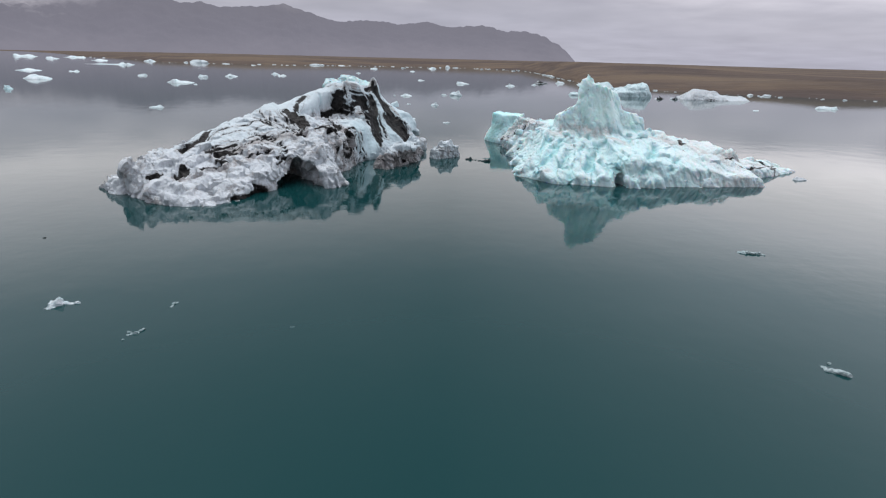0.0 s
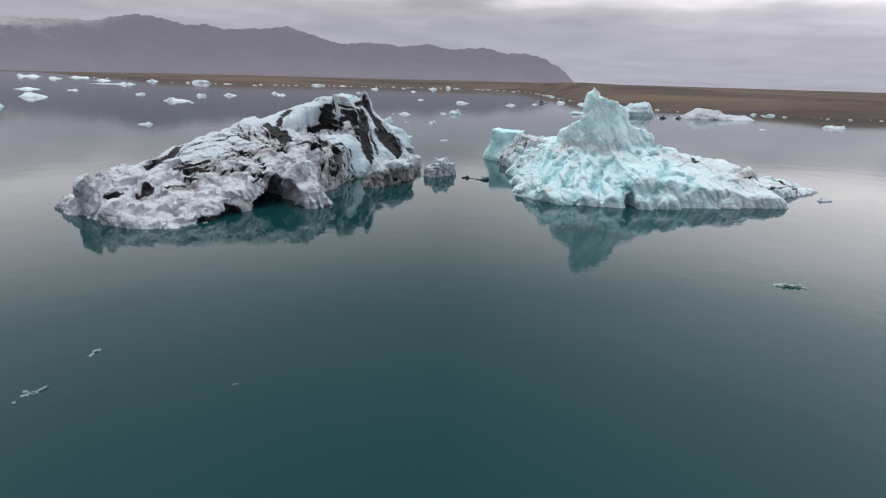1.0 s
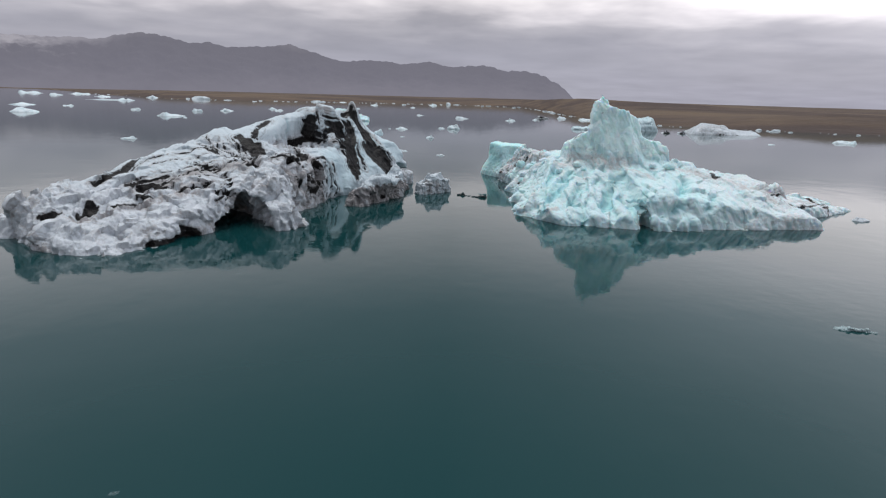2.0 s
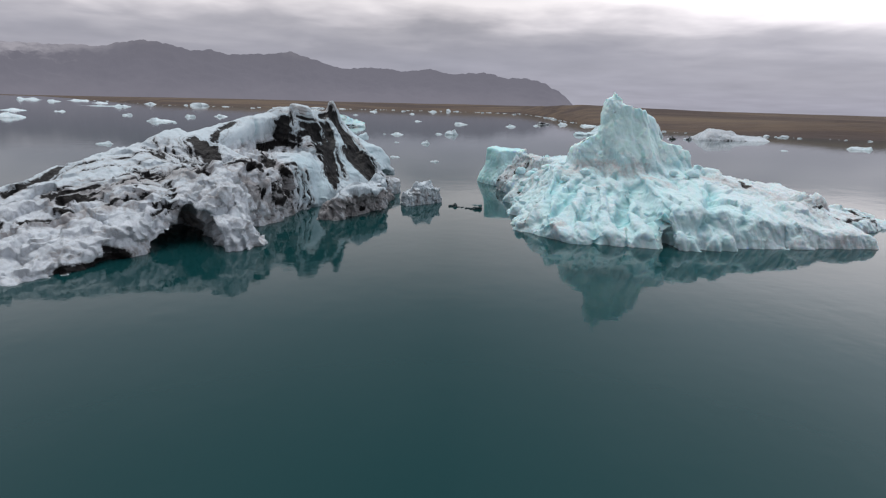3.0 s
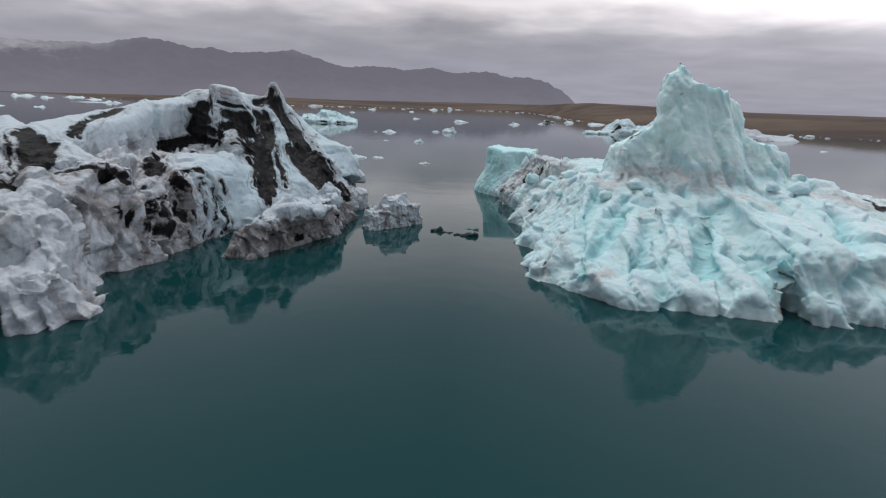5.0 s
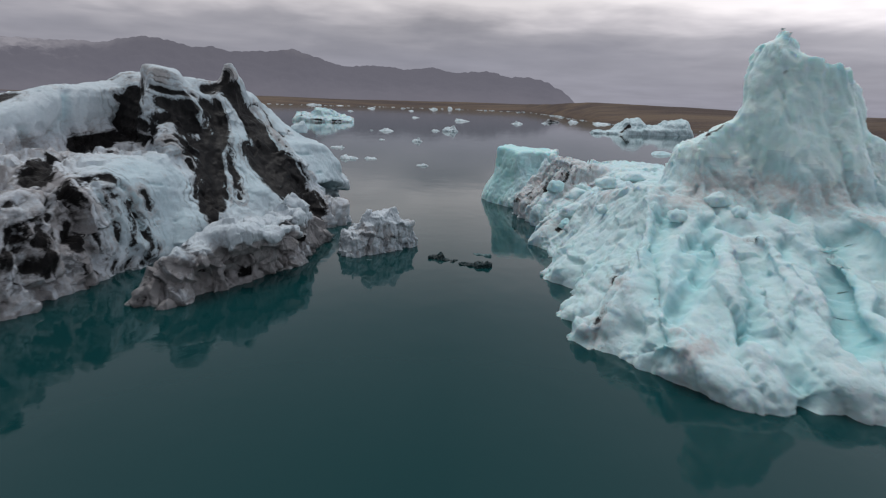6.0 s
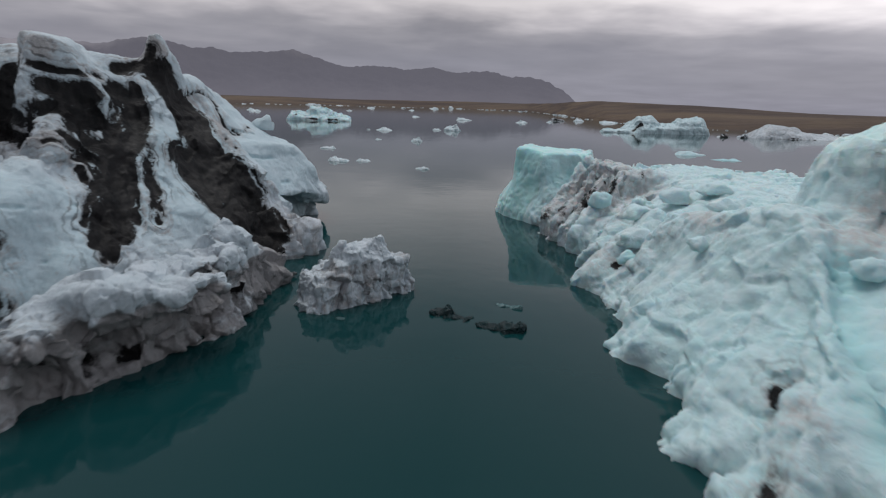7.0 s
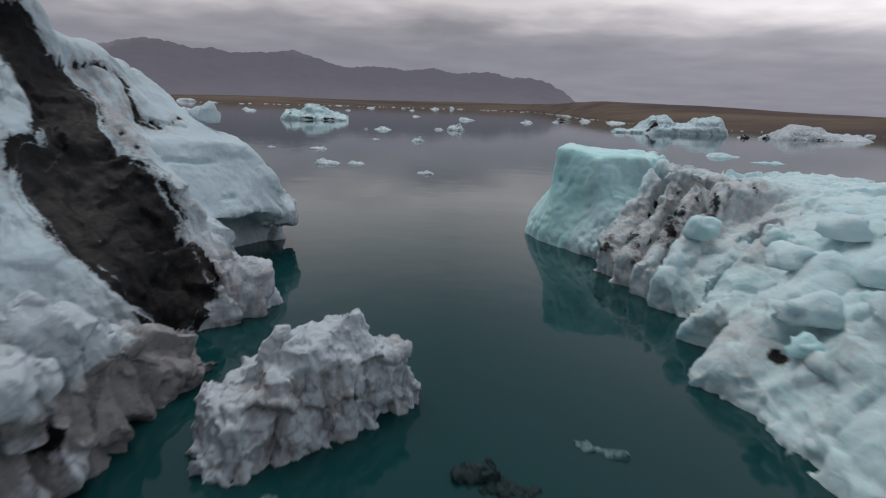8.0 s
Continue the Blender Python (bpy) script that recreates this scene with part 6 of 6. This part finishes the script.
    for k, (x, y, wide, tall, aqua, look_of) in enumerate((
            (8.8, 60.6, 0.80, 0.75, 0.5, "pale rounded"), (9.3, 57.7, 1.05, 0.60, 0.4, "pale rounded"), (8.7, 56.0, 1.00, 0.62, 0.3, "pale rounded"),
            (8.4, 55.4, 0.55, 0.45, 0.8, "clear aqua"), (10.1, 56.4, 0.75, 0.60, 0.4, "pale rounded"), (10.8, 58.5, 1.10, 0.65, 0.3, "pale rounded"),
            (9.7, 59.0, 0.60, 0.50, 0.4, "pale rounded"), (11.9, 57.9, 1.10, 0.50, 0.4, "pale flat"), (9.0, 52.3, 0.50, 0.42, 0.4, "pale rounded"),
            (10.6, 54.6, 0.80, 0.55, 0.3, "pale rounded"), (11.77, 49.4, 0.73, 0.53, 0.4, "pale rounded"), (12.1, 48.6, 0.47, 0.43, 0.5, "pale rounded"),
            (10.3, 48.7, 0.57, 0.45, 0.5, "pale rounded"), (18.9, 49.2, 0.90, 0.60, 0.5, "pale rounded"), (17.4, 48.6, 0.60, 0.45, 0.3, "pale rounded"))):
        under = v[np.hypot(v[:, 0] - x, v[:, 1] - y) < 0.2 * wide][:, 2].max()
        chunk(berg, (x, y, under + 0.16 * tall), (wide, 0.8 * wide, tall), 20 + k, ICE_BLUE, "loose " + look_of + " chunk of ice", aqua=aqua)


build_banded_berg()
build_low_berg()
build_small_berg()
build_aqua_berg()

# ---- far bergs, floes and brash ----


def build_far_berg(name, label, masses, low, high, h, mat, seed, ash=(), grime=0.2, aqua=0.3, block=0.3, block_size=1.8):
    v, q = carve(masses, [], low, high, h, seed=seed, warp=0.4, wave=3.0)
    st = Stain(v, 0.0, grime, aqua, seed + 3)
    for width, *pts in ash:
        st.line("ash", width, *pts)
    v, groove, relief = face_detail(v, q, seed + 9, 0.2, 0.2, 0.1, 0.0, 1.4, block=block, block_size=block_size, rib=0.4, rib_size=2.0)
    # joints tinted a little more aqua
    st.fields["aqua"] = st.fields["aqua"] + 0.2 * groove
    mid = (np.array(low) + np.array(high)) / 2
    berg = thing("iceberg", (mid[0], mid[1], 0), label, "iceberg", "far icebergs")
    part("ice_body", quad_mesh("ice_body", v, q, mat, st.fields), berg)
    return berg


build_far_berg("iceberg", "ragged aqua iceberg with dark flecks on its foot", [
    gable(-34.5, 191, 5, 8.5, 4, 5, 2.0, -0.05, 0.3, 0.4, 0.5, 0.4), gable(-34.0, 191, 0, 5, 3, 3, 3.6, -0.12, 0.5, 0.6, 0.6, 0.5),
    gable(-30.0, 190, 10, 4, 3, 3, 1.6, -0.1, 0.4, 0.4)], (-46, 184, -0.9), (-23, 199, 5), 0.3, ICE_BLUE, 410,
    [(0.3, (-42.5, 187.5, 0.5), (-40.0, 187.5, 1.2)), (0.25, (-38, 187.3, 0.4), (-34, 187, 0.5)), (0.25, (-31, 187, 0.4), (-27, 187.3, 0.6))], 0.15, 0.4)
build_far_berg("iceberg", "long white iceberg with an aqua undercut and a grey peak", [
    gable(54, 173.5, 2, 8.5, 4, 5, 2.5, 0.04, 0.3, 0.5, 0.4, 0.1), gable(48.0, 173.5, 10, 4.6, 4, 4, 4.2, 0.0, 0.6, 0.6, 0.8, 0.5),
    gable(58.5, 173, 0, 4.2, 3, 4, 3.9, 0.12, 0.4, 0.7, 0.35, 0.2), gable(41.5, 172, 0, 4, 2, 3, 0.8, 0.0, 0.2, 0.3)], (36, 166, -0.9), (70, 183, 6), 0.3, ICE_FLOE, 430,
    [(0.5, (46.5, 170.2, 2.2), (44.5, 170.0, 1.0)), (0.3, (48.5, 170.5, 3.4), (49.5, 170, 2.2)), (0.2, (43, 169.8, 0.6), (40, 169.8, 0.5))], 0.1, 0.35, 0.2)
build_far_berg("iceberg", "low grey-white iceberg streaked with black ash", [
    gable(79, 165, -4, 9.5, 4, 5, 1.7, -0.06, 0.4, 0.4, 0.6, 0.4), gable(76, 165, 0, 5.5, 3.5, 4, 2.9, -0.1, 0.6, 0.6, 0.7, 0.5)], (66, 158, -0.9), (93, 173, 5), 0.3, ICE_DIRTY, 450,
    [(0.3, (73, 161.5, 2.4), (78, 161.5, 2.8), (84, 161.5, 1.5)), (0.25, (70, 161, 0.4), (80, 161, 0.3), (88, 161, 0.5)), (0.3, (79, 161.5, 2.0), (86, 161.8, 1.2)), (0.25, (72, 161.3, 1.2), (78, 161.3, 1.6)), (0.25, (76, 161.6, 3.2), (80, 161.6, 3.0))], 0.36, 0.1, 0.12)


def floe(x, y, width, height, seed, aqua=0.12, grime=0.05, depth=0.6, label="small pale blue-white ice floe", group="floes", cells=22, ash=0.0, mat=None):
    """A low floe: a flat raft with one to three lumps on it."""
    r = random.Random(seed)
    yaw = r.uniform(-25, 25)
    half, deep = width * 0.42, width * 0.42 * depth
    height = height * 0.56
    masses = [ball(x, y, -height * 0.25, half, deep, height * 0.75, yaw),
              ball(x + r.uniform(-0.5, 0.5) * half, y + r.uniform(-0.5, 0.5) * deep, -height * 0.2, half * 0.6, deep * 0.7, height * 0.7, r.uniform(-60, 60))]
    for k in range(r.choice((1, 2, 2, 3))):
        u = r.uniform(-0.55, 0.55) * half
        s = r.uniform(0.28, 0.45) * half
        masses.append(gable(x + u, y + r.uniform(-0.2, 0.2) * deep, r.uniform(-40, 40), s, s * 0.8, s * 0.8, height * (1.0 if k == 0 else r.uniform(0.6, 0.9)),
                            r.uniform(-0.3, 0.3), r.uniform(0.3, 0.9), r.uniform(0.3, 0.9), 0.35, 0.35, width * 0.02))
    h = width / cells
    v, q = carve(masses, [], (x - half * 1.35, y - half * 1.25, -h * 3), (x + half * 1.35, y + half * 1.25, height * 1.5), h,
                 warp=width * 0.09, wave=width * 0.35, blend=width * 0.04, seed=seed, cut=-h * 2)
    if len(v) == 0:
        return None
    n = normals(v, q)
    step, joint = facets(v, width * 0.16, seed)
    v = v + n * (height * 0.12 * step + height * 0.10 * fbm(v, width * 0.12, 2, seed))[:, None]
    f = {"ash": np.full(len(v), ash) + ash * fbm(v, width * 0.2, 2, seed), "grime": np.full(len(v), grime), "aqua": aqua + 0.3 * joint}
    berg = thing("floe", (x, y, 0), label, "ice floe", group)
    part("ice_body", quad_mesh("ice_body", v, q, mat or ICE_FLOE, f), berg)
    return berg


def shard(label, pieces, seed, h, mat, aqua=0.5, group="floes", dark=0.0):
    """A thin ragged floe joined from pieces (x, y, half length, half width, height, yaw), mostly under the water."""
    masses = [ball(x, y, z * 0.25, a, b, z * 0.75, yaw) if k % 2 else gable(x, y, yaw, a, b, b, z, z / a * 0.4, z / b * 0.35, z / b * 0.8, 0.3, 0.3, z * 0.2)
              for k, (x, y, a, b, z, yaw) in enumerate(pieces)]
    reach = [max(p[2] for p in pieces) * 1.3] * 2
    low = (min(p[0] for p in pieces) - reach[0], min(p[1] for p in pieces) - reach[1], -3 * h)
    high = (max(p[0] for p in pieces) + reach[0], max(p[1] for p in pieces) + reach[1], max(p[4] for p in pieces) * 1.5 + h)
    v, q = carve(masses, [], low, high, h, warp=4 * h, wave=9 * h, blend=1.5 * h, seed=seed, cut=-2 * h)
    n = normals(v, q)
    step, joint = facets(v, 7 * h, seed)
    v = v + n * (0.9 * h * step + 0.8 * h * fbm(v, 5 * h, 2, seed))[:, None]
    f = {"ash": dark * np.clip(0.5 + fbm(v, 10 * h, 2, seed + 2), 0, 1), "grime": np.zeros(len(v)), "aqua": aqua + 0.3 * joint}
    berg = thing("floe", (pieces[0][0], pieces[0][1], 0), label, "ice floe", group)
    part("ice_body", quad_mesh("ice_body", v, q, mat, f), berg)


WHITE = "small white ice floe with rounded lumps"
FLAT = "flat pale ice floe awash in the water"
CLEAR = "thin clear shard of ice awash in the water"
MELT = "dark wet floe of black ice awash in the water"
DIRTY = "small dirty floe flecked with black ash"
# beyond the gap between the great bergs
floe(-17.0, 104.3, 1.1, 0.25, 501, label=FLAT)
floe(-11.9, 103.6, 2.2, 0.55, 502)
floe(-7.8, 90.6, 2.7, 0.75, 503, label=WHITE)
floe(-5.6, 90.9, 1.7, 0.5, 504, label=WHITE)
floe(0.3, 86.0, 1.5, 0.45, 505)
floe(-2.6, 119.8, 2.1, 1.1, 506, label=WHITE)
floe(-11.1, 148.6, 3.9, 1.2, 507, label=WHITE)
floe(-14.2, 148.2, 1.0, 0.5, 508)
floe(-8.4, 121.3, 1.2, 0.3, 509, label=FLAT)
floe(-12.6, 255, 4.0, 1.0, 510)
floe(2.4, 155.5, 4.4, 2.2, 511, label="white peaked floe with a low raft beside it")
floe(-1.0, 155.0, 2.6, 0.7, 512, label=FLAT)
floe(5.8, 231, 6.8, 1.5, 513, label=WHITE)
floe(4.2, 233, 2.6, 2.0, 514, label=WHITE)
floe(24.2, 220.5, 5.0, 1.5, 515)
floe(42.0, 257, 8.2, 2.4, 516, grime=0.4, label=DIRTY, mat=ICE_DIRTY, ash=0.35)
floe(-80.8, 270, 5.0, 1.3, 517)
floe(-55.6, 343, 4.2, 1.2, 518)
floe(-64.4, 478, 8.0, 2.4, 519, label=WHITE)
floe(-17.1, 548, 9.5, 3.2, 520, label=WHITE)
floe(-28, 420, 5.0, 1.4, 521)
floe(59.7, 249, 8.5, 1.7, 522)
floe(36.0, 236, 3.0, 1.0, 523)
floe(52.0, 262, 5.0, 1.8, 524, label=WHITE)
# to the right of the aqua berg
floe(32.9, 110.5, 6.0, 0.85, 531, depth=0.45, aqua=0.5, label="flat pale aqua ice floe, long and low")
floe(34.6, 104.0, 3.8, 0.3, 532, depth=0.4, aqua=0.9, label="thin blue ice floe awash in the water")
floe(61.9, 162.3, 3.4, 1.3, 533, grime=0.5, ash=0.6, label=DIRTY, mat=ICE_DIRTY)
floe(66.5, 163.0, 3.0, 1.6, 534, grime=0.5, ash=0.6, label=DIRTY, mat=ICE_DIRTY)
floe(95.0, 138.2, 7.2, 1.1, 535, depth=0.4, label="flat pale aqua ice floe, long and low")
floe(71.4, 126.8, 2.0, 0.4, 536, label=FLAT)
floe(32.9, 47.0, 1.5, 0.5, 537, grime=0.3, label=DIRTY, mat=ICE_DIRTY)
# to the left of the banded berg
floe(-110.6, 137.5, 3.6, 1.6, 541, aqua=0.5)
floe(-140.3, 189.5, 12.0, 2.8, 542, label=WHITE)
floe(-198.5, 261, 17.5, 1.4, 543, depth=0.35, label=FLAT)
floe(-176, 262, 6.0, 1.2, 544, label=FLAT)
floe(-90.5, 186.5, 12.0, 2.6, 545, depth=0.4, grime=0.2, label="long white floe with a dark tip")
floe(-130.7, 237, 5.4, 1.4, 546)
floe(-128.5, 232, 3.6, 1.2, 547)
floe(-53.4, 99.6, 3.1, 0.9, 548)
floe(-103.8, 235, 5.0, 1.7, 549)
floe(-96.9, 248.5, 8.0, 1.9, 550, label=WHITE)
floe(-90.5, 291, 5.6, 1.8, 551)
floe(-81.5, 178.4, 1.7, 0.6, 552)
floe(-546, 725, 40, 4.0, 553, depth=0.3, label=FLAT)
floe(-427, 606, 16, 3.2, 554, label=WHITE)
floe(-488, 736, 38, 3.8, 555, depth=0.3, label=FLAT)
floe(-309, 580, 16, 3.4, 556, grime=0.3, label=WHITE)
floe(-270, 648, 12, 3.0, 557)
floe(-255, 417, 48, 1.3, 558, depth=0.08, label="long thin raft of brash ice")
floe(-350, 560, 26, 2.2, 559, depth=0.2, label=FLAT)
# near shards that the camera passes
shard("white wedge of ice with a thin spit, awash in the water", [(-14.93, 17.35, 0.26, 0.17, 0.26, 20), (-14.45, 17.5, 0.36, 0.07, 0.06, 0), (-14.6, 17.45, 0.5, 0.08, 0.05, 4), (-15.0, 17.0, 0.22, 0.16, 0.02, 40)], 561, 0.03, ICE_FLOE, 0.1)
shard(CLEAR, [(-10.6, 15.1, 0.20, 0.05, 0.07, 30), (-10.42, 15.4, 0.17, 0.04, 0.06, 70), (-10.78, 15.24, 0.07, 0.05, 0.05, 0), (-10.67, 14.68, 0.05, 0.03, 0.03, 20)], 562, 0.018, ICE_SHARD, 0.6)
shard(CLEAR, [(-10.33, 17.45, 0.10, 0.04, 0.06, 70), (-10.3, 17.75, 0.16, 0.03, 0.04, 60), (-10.36, 17.9, 0.1, 0.02, 0.04, 40)], 563, 0.018, ICE_SHARD, 0.6)
floe(-5.0, 16.0, 0.25, 0.05, 564, aqua=0.5, label=CLEAR, mat=ICE_CLEAR)
shard(CLEAR, [(17.5, 25.9, 0.5, 0.12, 0.12, -10), (17.1, 26.1, 0.3, 0.1, 0.06, 20), (18.0, 25.8, 0.3, 0.06, 0.06, -20)], 565, 0.03, ICE_SHARD, 0.6)
shard(CLEAR, [(14.15, 13.8, 0.36, 0.13, 0.12, -32), (13.93, 14.05, 0.26, 0.08, 0.03, -55), (14.38, 13.62, 0.14, 0.07, 0.08, -30), (14.22, 14.35, 0.09, 0.06, 0.05, 10)], 566, 0.022, ICE_SHARD, 0.45)
floe(-21.2, 25.4, 0.35, 0.1, 567, grime=0.0, label=MELT, mat=ICE_BLACK)
shard("dark clear floe of wet black ice, low in the middle", [(2.88, 53.32, 0.26, 0.19, 0.19, 20), (2.8, 53.3, 0.3, 0.2, 0.14, 0), (3.3, 53.05, 0.30, 0.20, 0.03, -28), (4.05, 52.55, 0.36, 0.24, 0.05, -24), (4.62, 52.34, 0.30, 0.24, 0.21, 10), (4.7, 52.4, 0.3, 0.22, 0.18, 0), (4.3, 52.45, 0.25, 0.18, 0.12, 10)], 568, 0.03, ICE_BLACK, 0.3, dark=0.3)
shard(CLEAR, [(4.75, 53.98, 0.30, 0.10, 0.05, -20), (4.5, 54.15, 0.14, 0.08, 0.03, 10), (5.0, 53.88, 0.10, 0.06, 0.05, 0)], 570, 0.025, ICE_CLEAR, 0.6)
floe(0.2, 52.7, 0.3, 0.08, 571, aqua=0.3, label=CLEAR, mat=ICE_CLEAR)


def build_brash():
    """Crumbs of ice stranded along the shore, past counting."""
    rng = np.random.RandomState(5)
    ring = [(0.0, 0.0, 1.0)] + [(math.cos(a) * r, math.sin(a) * r, z) for r, z in ((0.55, 0.8), (0.9, 0.35), (1.0, -0.2)) for a in np.linspace(0, 2 * math.pi, 7)[:-1]]
    base = np.array(ring)
    faces = [(0, 1 + k, 1 + (k + 1) % 6) for k in range(6)]
    for row in range(2):
        for k in range(6):
            a, b = 1 + row * 6 + k, 1 + row * 6 + (k + 1) % 6
            faces += [(a, a + 6, b + 6), (a, b + 6, b)]
    verts, tris = [], []
    for k in range(260):
        az = rng.choice([rng.uniform(-33, -18), rng.uniform(-18, 4), rng.uniform(2, 11), rng.uniform(9, 20), rng.uniform(18, 38)], p=[0.12, 0.28, 0.3, 0.15, 0.15])
        shore = np.interp(az, SHORE_AZIMUTH, SHORE_RANGE)
        r = shore * (1 - abs(rng.normal(0, 0.02 if az > 9 else 0.04))) - rng.uniform(0, 4)
        size = shore / 400 * rng.gamma(0.8, 0.42) + 0.10
        size *= 0.7 if 2 < az < 11 else 1.0
        tall = size * rng.uniform(0.25, 0.7)
        p = base * (1 + rng.uniform(-0.3, 0.3, (len(base), 1))) * np.array((size * rng.uniform(0.8, 2.2), size * 0.8, tall))
        p += np.array((r * math.sin(radians(az)), r * math.cos(radians(az)), 0.02))
        tris += [tuple(i + len(verts) * len(base) for i in f) for f in faces]
        verts.append(p)
    v = np.concatenate(verts)
    me = bpy.data.meshes.new("brash_ice")
    me.from_pydata(v.tolist(), [], tris)
    for key, value in (("ash", 0.0), ("grime", 0.15), ("aqua", 0.15), ("layer", 1.0)):
        me.attributes.new(key, "FLOAT", "POINT").data.foreach_set("value", np.full(len(v), value, np.float32))
    me.materials.append(ICE_FLOE)
    tagged(new("brash_ice", me), "scattered white crumbs of ice stranded along the shore", "brash ice", kind="stuff")


build_brash()
